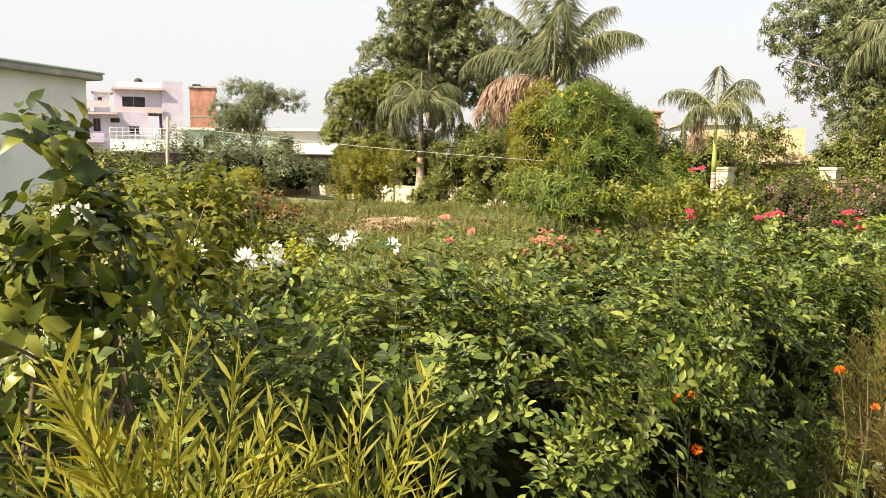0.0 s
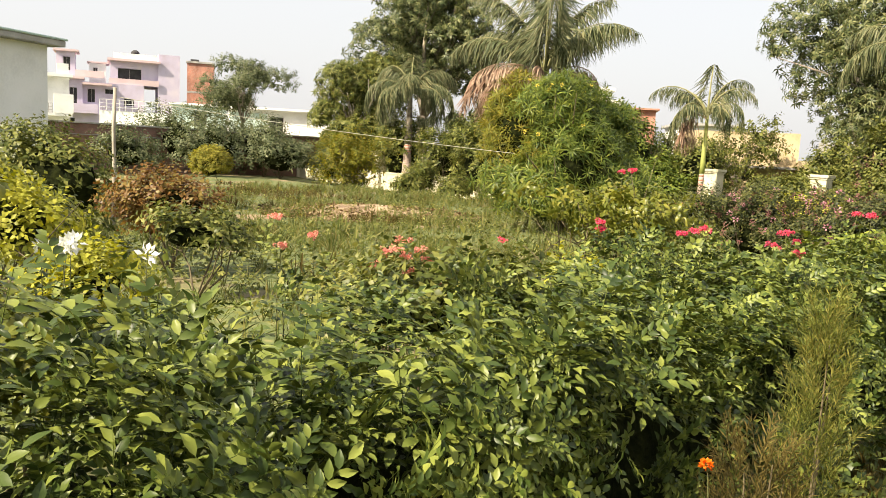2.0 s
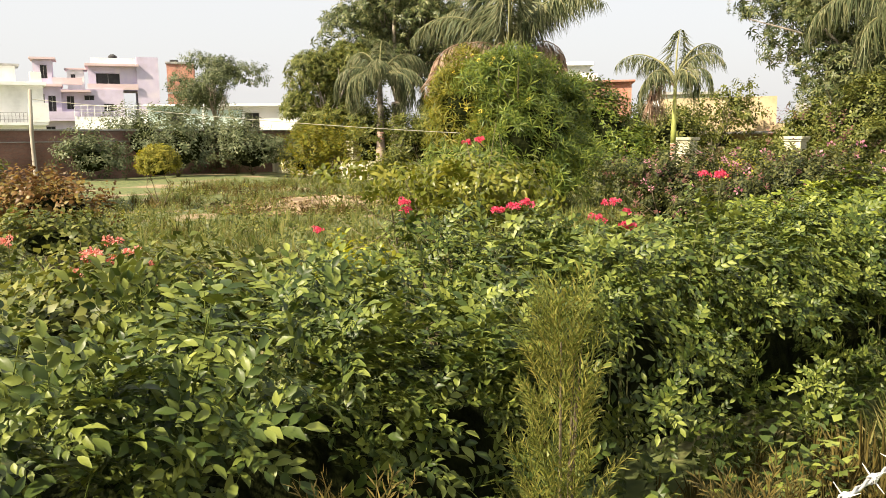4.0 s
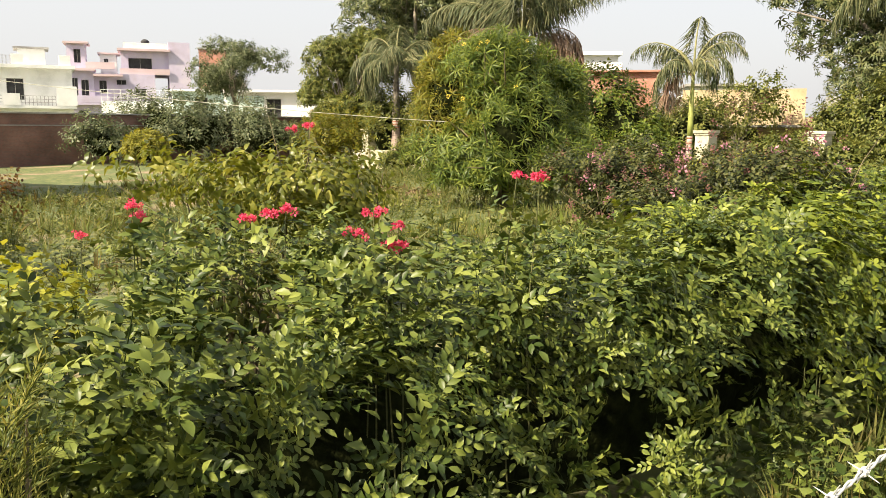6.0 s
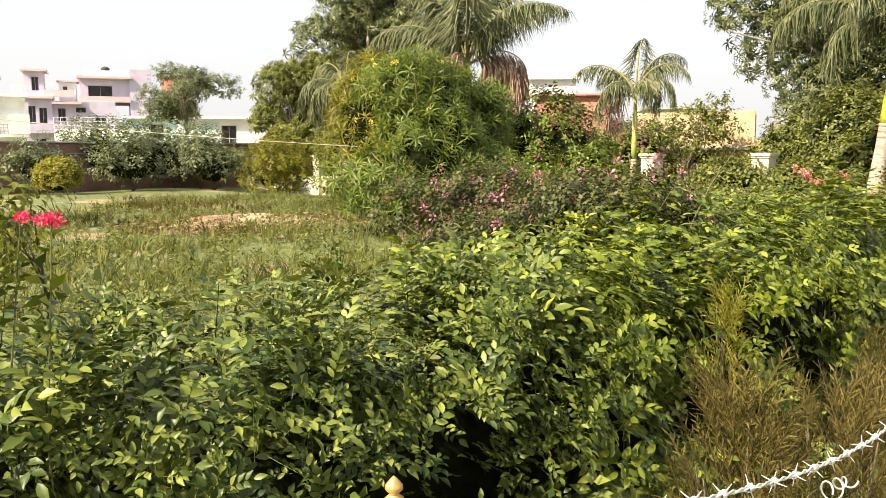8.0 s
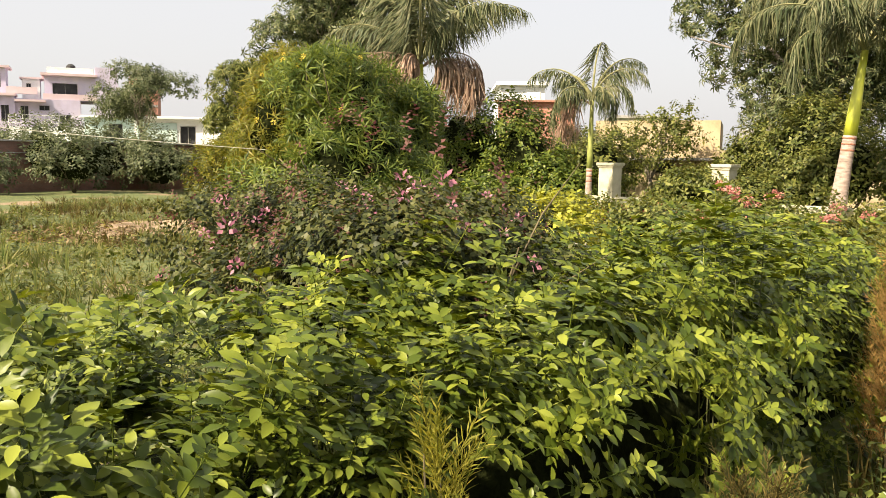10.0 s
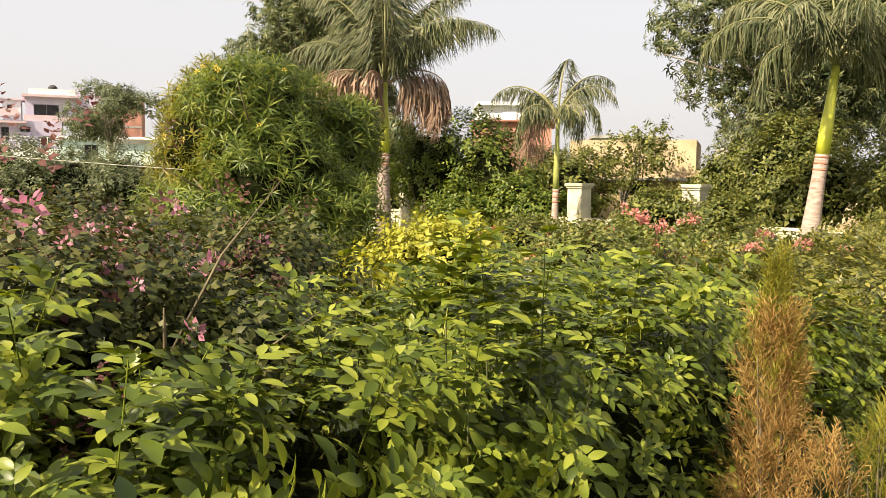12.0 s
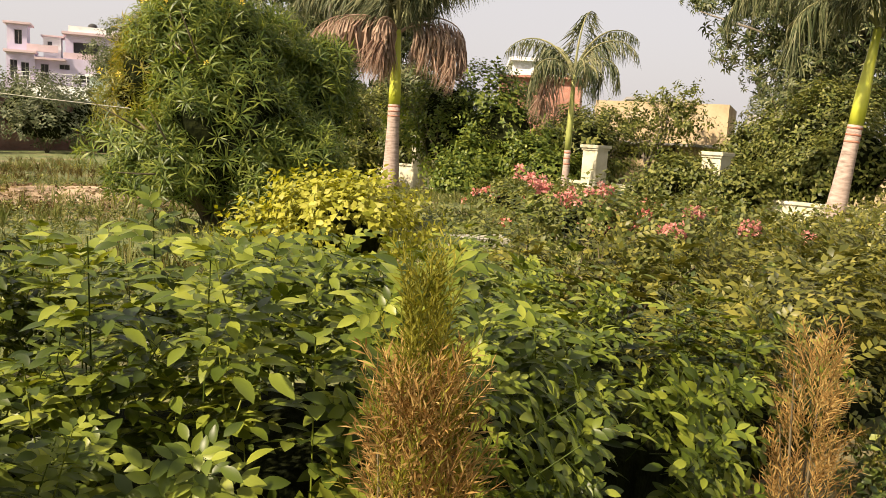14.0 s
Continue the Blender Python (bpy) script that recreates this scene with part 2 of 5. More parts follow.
PAINT_WHITE = rough_mat("white_sign_paint", [(0.2, (0.7, 0.69, 0.67)), (0.8, (0.82, 0.81, 0.8))], 14, 90, rough=0.5, bump=0.05)
STONE = rough_mat("pale_stone", [(0.2, (0.2, 0.19, 0.15)), (0.8, (0.36, 0.34, 0.27))], 4, 30, bump=0.5)
WOOD_POLE = rough_mat("weathered_pole", [(0.2, (0.22, 0.19, 0.15)), (0.8, (0.4, 0.36, 0.3))], 4, 40, stretch=(4, 4, 0.6))
RIB = rough_mat("palm_rib", [(0.2, (0.12, 0.13, 0.05)), (0.8, (0.24, 0.22, 0.1))], 5, 40)
LINE = rough_mat("cream_cord", [(0.2, (0.4, 0.38, 0.3)), (0.8, (0.55, 0.53, 0.44))], 20, 90)


def ground_material():
    m, n, l, b = mat("garden_ground", 0.95)
    tc = n.new("ShaderNodeTexCoord")
    a, f, p = n.new("ShaderNodeTexNoise"), n.new("ShaderNodeTexNoise"), n.new("ShaderNodeTexNoise")
    for t, s, d in ((a, 0.35, 5), (f, 6.0, 6), (p, 40.0, 4)):
        t.inputs["Scale"].default_value, t.inputs["Detail"].default_value = s, d
        l.new(tc.outputs["Object"], t.inputs["Vector"])
    green = ramp(n, [(0.3, (0.045, 0.065, 0.018)), (0.55, (0.1, 0.12, 0.032)), (0.75, (0.2, 0.18, 0.07))])
    soil = ramp(n, [(0.3, (0.14, 0.09, 0.055)), (0.5, (0.26, 0.18, 0.11)), (0.7, (0.38, 0.28, 0.18))])
    mask = ramp(n, [(0.55, (0, 0, 0)), (0.68, (1, 1, 1))])
    mx = n.new("ShaderNodeMixRGB")
    l.new(f.outputs[0], green.inputs[0])
    l.new(p.outputs[0], soil.inputs[0])
    l.new(a.outputs[0], mask.inputs[0])
    l.new(mask.outputs[0], mx.inputs[0])
    l.new(green.outputs[0], mx.inputs[1])
    l.new(soil.outputs[0], mx.inputs[2])
    l.new(mx.outputs[0], b.inputs["Base Color"])
    bp = n.new("ShaderNodeBump")
    bp.inputs["Strength"].default_value = 0.7
    l.new(f.outputs[0], bp.inputs["Height"])
    l.new(bp.outputs[0], b.inputs["Normal"])
    return m


GROUND = ground_material()
LITTER = rough_mat("dry_leaf_litter", [(0.2, (0.12, 0.075, 0.045)), (0.5, (0.28, 0.2, 0.12)), (0.85, (0.45, 0.35, 0.22))], 1.5, 25, bump=1.0)


# ---- building blocks ----
rng = np.random.default_rng(7)
UP = np.array((0.0, 0.0, 1.0))


def part(name, bm, material, parent=None, label="", smooth=False):
    """Links a bmesh as one mesh object, under a thing where one is given."""
    me = bpy.data.meshes.new(name)
    bm.to_mesh(me)
    bm.free()
    for p in me.polygons:
        p.use_smooth = smooth
    me.materials.append(material)
    ob = new(name, me)
    ob.parent = parent
    return tagged(ob, label)


def empty(name, x, y, z, label, category, group="", rz=0.0, kind=""):
    ob = new(name)
    ob.empty_display_size = 0.1
    ob.matrix_world = pose(x, y, z, 0, 0, rz)
    return tagged(ob, label, category, group, kind)


def tri_mesh(name, v, t, material, parent=None, label="", kind="", smooth=False):
    """One mesh of triangles out of arrays."""
    v, t = np.asarray(v, np.float32), np.asarray(t, np.int32)
    me = bpy.data.meshes.new(name)
    me.vertices.add(len(v))
    me.vertices.foreach_set("co", v.ravel())
    me.loops.add(len(t) * 3)
    me.loops.foreach_set("vertex_index", t.ravel())
    me.polygons.add(len(t))
    me.polygons.foreach_set("loop_start", np.arange(len(t), dtype=np.int32) * 3)
    me.polygons.foreach_set("use_smooth", np.full(len(t), smooth))
    me.update(calc_edges=True)
    me.materials.append(material)
    ob = new(name, me)
    ob.parent = parent
    return tagged(ob, label, kind=kind)


def unit(a):
    a = np.asarray(a, float)
    return a / np.maximum(np.linalg.norm(a, axis=-1, keepdims=True), 1e-9)


def frames_of(d, up=None, roll=None):
    """Turns (n, 3, 3) whose x axis is d and whose z axis is as near to up as can be."""
    d = unit(d)
    u = np.broadcast_to(UP if up is None else unit(up), d.shape).copy()
    flat = np.abs((d * u).sum(-1)) > 0.97
    u[flat] = (0.3, 0.9, 0.1)
    y = unit(np.cross(u, d))
    z = np.cross(d, y)
    if roll is not None:
        c, s = np.cos(roll)[:, None], np.sin(roll)[:, None]
        y, z = y * c + z * s, z * c - y * s
    return np.stack((d, y, z), -1)


def place(template, pos, turn, size):
    """Copies of a template of triangles, joined: its vertices turned, scaled and moved."""
    v, t = template
    pos, size = np.asarray(pos, float), np.broadcast_to(np.asarray(size, float), (len(pos),))
    out = np.einsum("nij,kj->nki", turn, v) * size[:, None, None] + pos[:, None, :]
    tri = t[None] + (np.arange(len(pos)) * len(v))[:, None, None]
    return out.reshape(-1, 3), tri.reshape(-1, 3)


def join(pieces):
    vs, ts, k = [], [], 0
    for v, t in pieces:
        vs.append(v)
        ts.append(t + k)
        k += len(v)
    return np.concatenate(vs), np.concatenate(ts)


def leaf(length, width, fold=0.25, droop=0.15, belly=0.5):
    """One leaf along +x, folded at its rib and bent down at its tip."""
    h = width / 2
    v = np.array([(0, 0, 0), (length * belly, 0, 0.02 * length), (length, 0, -droop * length),
                  (length * belly * 0.9, h, fold * h), (length * belly * 0.9, -h, fold * h)])
    return v, np.array([(0, 1, 3), (1, 2, 3), (0, 4, 1), (1, 4, 2)])


def broad(length, width, fold=0.2, droop=0.3):
    """A broader leaf with a rounded outline and a curved blade."""
    h = width / 2
    v = np.array([(0, 0, 0), (length * 0.35, 0, 0.03 * length), (length * 0.72, 0, -droop * 0.35 * length), (length, 0, -droop * length),
                  (length * 0.25, h * 0.85, fold * h), (length * 0.62, h * 0.85, fold * h - droop * 0.2 * length),
                  (length * 0.25, -h * 0.85, fold * h), (length * 0.62, -h * 0.85, fold * h - droop * 0.2 * length)])
    t = np.array([(0, 1, 4), (1, 5, 4), (1, 2, 5), (2, 3, 5), (0, 6, 1), (1, 6, 7), (1, 7, 2), (2, 7, 3)])
    return v, t


def petal_leaf(length, width):
    """A rounded leaflet, cupped, its tip bent down."""
    h = width / 2
    v = np.array([(0, 0, 0), (length * 0.5, 0, -0.04 * length), (length, 0, -0.27 * length),
                  (length * 0.22, h * 0.7, 0.12 * h), (length * 0.55, h, 0.12 * h), (length * 0.84, h * 0.5, -0.1 * length),
                  (length * 0.22, -h * 0.7, 0.12 * h), (length * 0.55, -h, 0.12 * h), (length * 0.84, -h * 0.5, -0.1 * length)])
    return v, np.array([(0, 1, 3), (1, 4, 3), (1, 5, 4), (1, 2, 5), (0, 6, 1), (1, 6, 7), (1, 7, 8), (1, 8, 2)])


def oval_leaf(length, width, droop=0.22):
    """A pointed oval leaflet with a bent rib and slightly raised halves."""
    xs, ws = (0.0, 0.18, 0.42, 0.66, 0.86, 1.0), (0.0, 0.68, 1.0, 0.9, 0.5, 0.0)
    v, t = [], []
    for x, w in zip(xs, ws):
        z = -droop * length * x * x
        v.append((x * length, 0, z))
        if w:
            v += [(x * length * 0.97, w * width / 2, z + 0.14 * w * width), (x * length * 0.97, -w * width / 2, z + 0.14 * w * width)]
    for k in range(4):
        a, b = (0, 1) if k == 0 else (3 * k - 2, 3 * k + 1)
        if k == 0:
            t += [(0, 1, 2), (0, 3, 1)]
        else:
            t += [(a, b, b + 1), (a, b + 1, a + 1), (a, a + 2, b + 2), (a, b + 2, b)]
    t += [(10, 13, 11), (10, 12, 13)]
    return np.array(v), np.array(t)


def stem_strip(a, b, w):
    """A thin three-sided stalk from a to b."""
    a, b = np.asarray(a, float), np.asarray(b, float)
    f = frames_of((b - a)[None])[0]
    ring = [f[:, 1] * math.cos(k) + f[:, 2] * math.sin(k) for k in (0, 2.094, 4.189)]
    v = np.array([a + r * w for r in ring] + [b + r * w * 0.6 for r in ring])
    t = np.array([(0, 1, 4), (0, 4, 3), (1, 2, 5), (1, 5, 4), (2, 0, 3), (2, 3, 5)])
    return v, t


def pinnate(r, length=0.12, leaflets=7, leaf_len=0.042, leaf_wid=0.021, maker=leaf):
    """A feathered leaf along +x: pairs of leaflets on a rib and one at its end."""
    out = [stem_strip((0, 0, 0), (length, 0, -0.25 * length), 0.0011)]
    pairs = (leaflets - 1) // 2
    for k in range(pairs):
        x = length * (0.25 + 0.75 * k / pairs)
        for side in (1, -1):
            d = np.array((0.72, side * 0.7, 0.05 + r.uniform(-0.16, 0.16)))
            out.append(place(maker(leaf_len * r.uniform(0.8, 1.1), leaf_wid), [(x + side * 0.004, 0, -0.25 * x * x / length)], frames_of(d[None]), 1))
    out.append(place(maker(leaf_len * 1.15, leaf_wid * 1.1), [(length, 0, -0.25 * length)], frames_of(np.array([(1, 0, -0.3)])), 1))
    return join(out)


def shoot(r, height=0.2, leaves=8, maker=None, open_angle=0.75):
    """An upright shoot (+x is its axis) with leaves set round it."""
    out = []
    for k in range(leaves):
        x = height * (0.2 + 0.8 * k / (leaves - 1))
        a = k * 2.4 + r.uniform(-0.4, 0.4)
        lift = (0.25 + 0.75 * k / (leaves - 1)) * open_angle
        d = np.array((lift, math.cos(a), math.sin(a)))
        out.append(place(maker(r), [(x, 0, 0)], frames_of(d[None], np.array([(1.0, 0, 0)])), r.uniform(0.8, 1.15) * (1.1 - 0.35 * k / leaves)))
    return join(out)


def whorl(r, n=16, length=0.12, width=0.012, lift=0.5, droop=0.25):
    """A tuft of narrow leaves round the end of a twig (+x)."""
    out = []
    for k in range(n):
        a = k * 2.4
        up = lift * (0.1 + 1.6 * (k / n))
        d = np.array((up, math.cos(a), math.sin(a)))
        out.append(place(leaf(length * r.uniform(0.8, 1.1), width, 0.3, droop), [(-0.06 + 0.08 * k / n, 0, 0)], frames_of(d[None], np.array([(1.0, 0, 0)])), 1))
    return join(out)


def feather(r, length=0.13, n=17, fine=0.038, w=0.0017):
    """A spray of threadlike leaves along +x."""
    out = [stem_strip((0, 0, 0), (length, 0, 0), w * 0.8)]
    for k in range(n):
        x = length * (0.1 + 0.9 * k / n)
        a = k * 2.4
        d = np.array((1.0, math.cos(a) * 0.8, math.sin(a) * 0.8))
        out.append(place(leaf(fine * (1.2 - 0.5 * k / n) * r.uniform(0.7, 1.2), w * 2.2, 0.2, 0.1), [(x, 0, 0)], frames_of(d[None]), 1))
    return join(out)


def pompon(r, n=26, size=0.02):
    """A round head of small petals."""
    out = []
    for k in range(n):
        z = 1 - 1.5 * (k + 0.5) / n
        a = k * 2.4
        q = math.sqrt(max(0, 1 - z * z))
        d = np.array((z, q * math.cos(a), q * math.sin(a)))
        out.append(place(leaf(size, size * 0.75, -0.3, 0.3), [d * size * 0.55], frames_of(d[None], r.normal(size=(1, 3))), 1))
    return join(out)


def scatter(name, makers, pos, dirs, sizes, material, parent=None, label="", kind="", ups=None):
    """Joins many copies of a few templates into one mesh."""
    pos, dirs, sizes = np.asarray(pos), np.asarray(dirs), np.asarray(sizes)
    pick = rng.integers(0, len(makers), len(pos))
    roll = rng.uniform(-0.7, 0.7, len(pos)) if ups is None else None
    turn = frames_of(dirs, ups, roll)
    out = [place(m, pos[pick == k], turn[pick == k], sizes[pick == k]) for k, m in enumerate(makers) if (pick == k).any()]
    return tri_mesh(name, *join(out), material, parent, label, kind, smooth=True)


def tube(bm, pts, radii, seg=8, close=True):
    """A tapered tube along points."""
    pts = [Vector(p) for p in pts]
    rings = []
    for k, p in enumerate(pts):
        d = (pts[min(k + 1, len(pts) - 1)] - pts[max(k - 1, 0)]).normalized()
        side = d.orthogonal().normalized() if k == 0 else (side - d * side.dot(d)).normalized()
        other = d.cross(side)
        rings.append([bm.verts.new(p + (side * math.cos(2 * math.pi * j / seg) + other * math.sin(2 * math.pi * j / seg)) * radii[k]) for j in range(seg)])
    for a, b in zip(rings, rings[1:]):
        for j in range(seg):
            bm.faces.new((a[j], a[(j + 1) % seg], b[(j + 1) % seg], b[j]))
    if close:
        bm.faces.new(rings[0][::-1])
        bm.faces.new(rings[-1])


def box(bm, x0, x1, y0, y1, z0, z1, bevel=0.0):
    g = bmesh.ops.create_cube(bm, size=1, matrix=Matrix.LocRotScale(((x0 + x1) / 2, (y0 + y1) / 2, (z0 + z1) / 2), None, (x1 - x0, y1 - y0, z1 - z0)))
    if bevel:
        edges = list({e for v in g["verts"] for e in v.link_edges})
        bmesh.ops.bevel(bm, geom=edges, offset=bevel, segments=2, affect="EDGES")


def lathe(bm, profile, seg=24):
    """A turned body: (radius, z) from the foot up."""
    rings = [[bm.verts.new((r * math.cos(2 * math.pi * j / seg), r * math.sin(2 * math.pi * j / seg), z)) for j in range(seg)] for r, z in profile]
    for a, b in zip(rings, rings[1:]):
        for j in range(seg):
            bm.faces.new((a[j], a[(j + 1) % seg], b[(j + 1) % seg], b[j]))
    bm.faces.new(rings[0][::-1])
    bm.faces.new(rings[-1])


def smooth_step(a, b, x):
    t = np.clip((x - a) / (b - a), 0, 1)
    return t * t * (3 - 2 * t)


def ground_z(x, y):
    """The garden falls a little towards the boundary wall."""
    v = (np.asarray(y, float) - np.asarray(x, float)) / math.sqrt(2)
    far = smooth_step(4, 20, v)
    foot = smooth_step(38, 45, np.asarray(x, float) + np.asarray(y, float)) * smooth_step(-14, -4, np.asarray(x, float))
    return -0.38 * far - 0.4 * foot + 0.05 * np.sin(x * 0.7) * np.cos(y * 0.6) * smooth_step(3, 8, v)


def uv_to_xy(u, v):
    """Along the hedge and away from the walk, to the plan."""
    return (np.asarray(u) - np.asarray(v)) / math.sqrt(2), (np.asarray(u) + np.asarray(v)) / math.sqrt(2)


# ---- ground ----
def build_ground():
    xs = np.unique(np.concatenate((np.linspace(-900, -60, 12), np.linspace(-60, 60, 121), np.linspace(60, 900, 12))))
    ys = np.unique(np.concatenate((np.linspace(-900, -20, 12), np.linspace(-20, 110, 131), np.linspace(110, 1200, 12))))
    X, Y = np.meshgrid(xs, ys)
    Z = ground_z(X, Y)
    v = np.stack((X, Y, Z), -1).reshape(-1, 3)
    i = np.arange(len(ys) - 1)[:, None] * len(xs) + np.arange(len(xs) - 1)[None]
    i = i.ravel()
    w = len(xs)
    t = np.concatenate((np.stack((i, i + 1, i + w + 1), -1), np.stack((i, i + w + 1, i + w), -1)))
    ob = tri_mesh("ground", v, t, GROUND, smooth=True)
    tagged(ob, "grassy garden ground with patches of bare soil", "ground", kind="structure")


build_ground()


# ---- plants ----
def crown_points(n, centre, radii, shell=0.55, floor=None, lumps=6, lump=0.35, core=0.7):
    """Places and outward ways in an uneven crown: several overlapping lobes with gaps between."""
    c, r = np.array(centre, float), np.array(radii, float)
    lob = unit(rng.normal(size=(lumps, 3))) * r * rng.uniform(0.4, 0.8, (lumps, 1))
    lob[0] = 0
    size = rng.uniform(lump, lump + 0.25, lumps)
    size[0] = core
    k = rng.choice(lumps, n, p=size ** 2 / (size ** 2).sum())
    d = unit(rng.normal(size=(n, 3)))
    d[:, 2] = np.where(d[:, 2] < -0.5, -d[:, 2], d[:, 2])
    q = rng.uniform(shell, 1.0, n) ** 0.6
    p = c + lob[k] + d * r * (size[k] * q)[:, None]
    if floor is not None:
        p[:, 2] = np.maximum(p[:, 2], floor + rng.uniform(0, 0.15, n))
    return p, d


def limbs(parent, base, tips, r0, material, name="branch", reach=0.3):
    """Curved tapering limbs from a fork to their tips, one mesh each."""
    base = np.array(base, float)
    for tip in tips:
        tip = np.array(tip, float)
        mid = (base + tip) / 2 + rng.normal(size=3) * np.linalg.norm(tip - base) * 0.09
        bm = bmesh.new()
        tube(bm, [base, base * 0.55 + mid * 0.45 + (0, 0, 0.02), mid, mid * 0.4 + tip * 0.6, tip], [r0, r0 * 0.8, r0 * 0.6, r0 * 0.4, r0 * 0.14], 7)
        for _ in range(3):
            s = mid + (tip - mid) * rng.uniform(0, 0.7)
            e = s + unit(tip - base) * np.linalg.norm(tip - base) * reach + rng.normal(size=3) * np.linalg.norm(tip - base) * 0.16
            tube(bm, [s, (s + e) / 2 + rng.normal(size=3) * 0.03, e], [r0 * 0.35, r0 * 0.22, r0 * 0.08], 5)
        part(name, bm, material, parent, smooth=True)


def shrub(name, x, y, radii, lift, n, makers, material, size, label, category="shrub", group="", up=0.6, stems=5, lumps=6, shell=0.35, inner=True, z=None):
    """A bush: stems from the ground and a crown of leafy shoots."""
    global rng
    rng = np.random.default_rng(int(abs(x) * 1000 + abs(y) * 7919))
    g = float(ground_z(x, y)) if z is None else z
    thing = empty(name, x, y, g, label, category, group)
    p, d = crown_points(n, (0, 0, lift), radii, shell, 0.05, lumps)
    way = unit(d + UP * up + rng.normal(size=d.shape) * 0.35)
    scatter("foliage", makers, p, way, size * rng.uniform(0.75, 1.25, n), material, thing, kind="stuff")
    tips = [(rng.uniform(-0.7, 0.7) * radii[0], rng.uniform(-0.7, 0.7) * radii[1], lift + rng.uniform(0.0, 0.6) * radii[2]) for _ in range(stems)]
    limbs(thing, (0, 0, -0.05), tips, 0.011 + 0.012 * radii[2], TWIG, "stem", 0.1)
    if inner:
        # added near-black lump inside the crown, in place of its inner shade
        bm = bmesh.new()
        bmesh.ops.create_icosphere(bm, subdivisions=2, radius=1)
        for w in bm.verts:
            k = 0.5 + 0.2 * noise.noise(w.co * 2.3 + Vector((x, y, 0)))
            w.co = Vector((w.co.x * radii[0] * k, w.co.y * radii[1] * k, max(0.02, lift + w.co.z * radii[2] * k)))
        part("shade_core", bm, SHADE_CORE, thing)
    return thing


R1 = np.random.default_rng(11)
MURRAYA = [shoot(R1, 0.18, 5, lambda r: pinnate(r, 0.12, 7, 0.045, 0.0225, petal_leaf), 1.0) for _ in range(5)]
CANE = [join([shoot(R1, 0.3, 11, lambda r: pinnate(r, 0.1, 5, 0.066, 0.031, oval_leaf), 0.6), stem_strip((-0.06, 0, 0), (0.3, 0, 0), 0.0028)]) for _ in range(5)]
FAR_HEDGE = [shoot(R1, 0.17, 6, lambda r: pinnate(r, 0.12, 7, 0.046, 0.022)) for _ in range(4)]
ROUND = [shoot(R1, 0.16, 9, lambda r: place(leaf(0.055, 0.036, 0.2, 0.2, 0.45), [(0.01, 0, 0)], np.eye(3)[None], 1)) for _ in range(4)]
DROOPY = [shoot(R1, 0.2, 8, lambda r: place(broad(0.13, 0.062, 0.25, 0.45), [(0.02, 0, 0)], np.eye(3)[None], 1), 0.35) for _ in range(4)]
BIGLEAF = [shoot(R1, 0.2, 7, lambda r: place(broad(0.17, 0.085, 0.2, 0.35), [(0.03, 0, 0)], np.eye(3)[None], 1), 0.5) for _ in range(4)]
LANCE = [whorl(R1, 8, 0.24, 0.066, 0.15, 0.5) for _ in range(4)]
NARROW = [whorl(R1, 12, 0.2, 0.023, 0.5, 0.22) for _ in range(4)]
FINE = [feather(R1) for _ in range(4)]
LEAFY = [shoot(R1, 0.4, 8, lambda r: place(leaf(0.17, 0.1, 0.2, 0.3, 0.45), [(0.02, 0, 0)], np.eye(3)[None], 1)) for _ in range(4)]
BLADES = [join([place(leaf(0.22 * R1.uniform(0.5, 1.1), 0.009, 0.3, 0.25), [(0, 0, 0)], frames_of(np.array([(R1.normal() * 0.4, R1.normal() * 0.4, 1)]), np.array([(1.0, 0.2, 0)])), 1) for _ in range(6)]) for _ in range(4)]


# ---- hedge ----
def hedge_front(u):
    return np.interp(u, (-2, 0.5, 3.0, 4.5, 5.8, 7, 8, 9.7, 11.2, 12.2, 16, 24), (1.45, 1.4, 1.4, 1.5, 1.6, 1.65, 1.45, 1.45, 1.4, 1.4, 1.4, 1.5))


def hedge_back(u):
    return np.interp(u, (-2, 3, 5, 7, 9, 12, 16, 24), (2.35, 2.35, 2.6, 2.85, 2.8, 2.75, 3.3, 4.2))


def hedge_top(u):
    return np.interp(u, (-2, 0, 3.0, 4.5, 5.8, 7, 8.5, 10, 12, 14, 24), (1.12, 1.12, 1.1, 1.04, 1.02, 1.0, 0.94, 1.05, 1.08, 0.95, 0.95)) - 0.07 + 0.035 * np.sin(np.asarray(u) * 3.1) + 0.03 * np.sin(np.asarray(u) * 7.3 + 1)


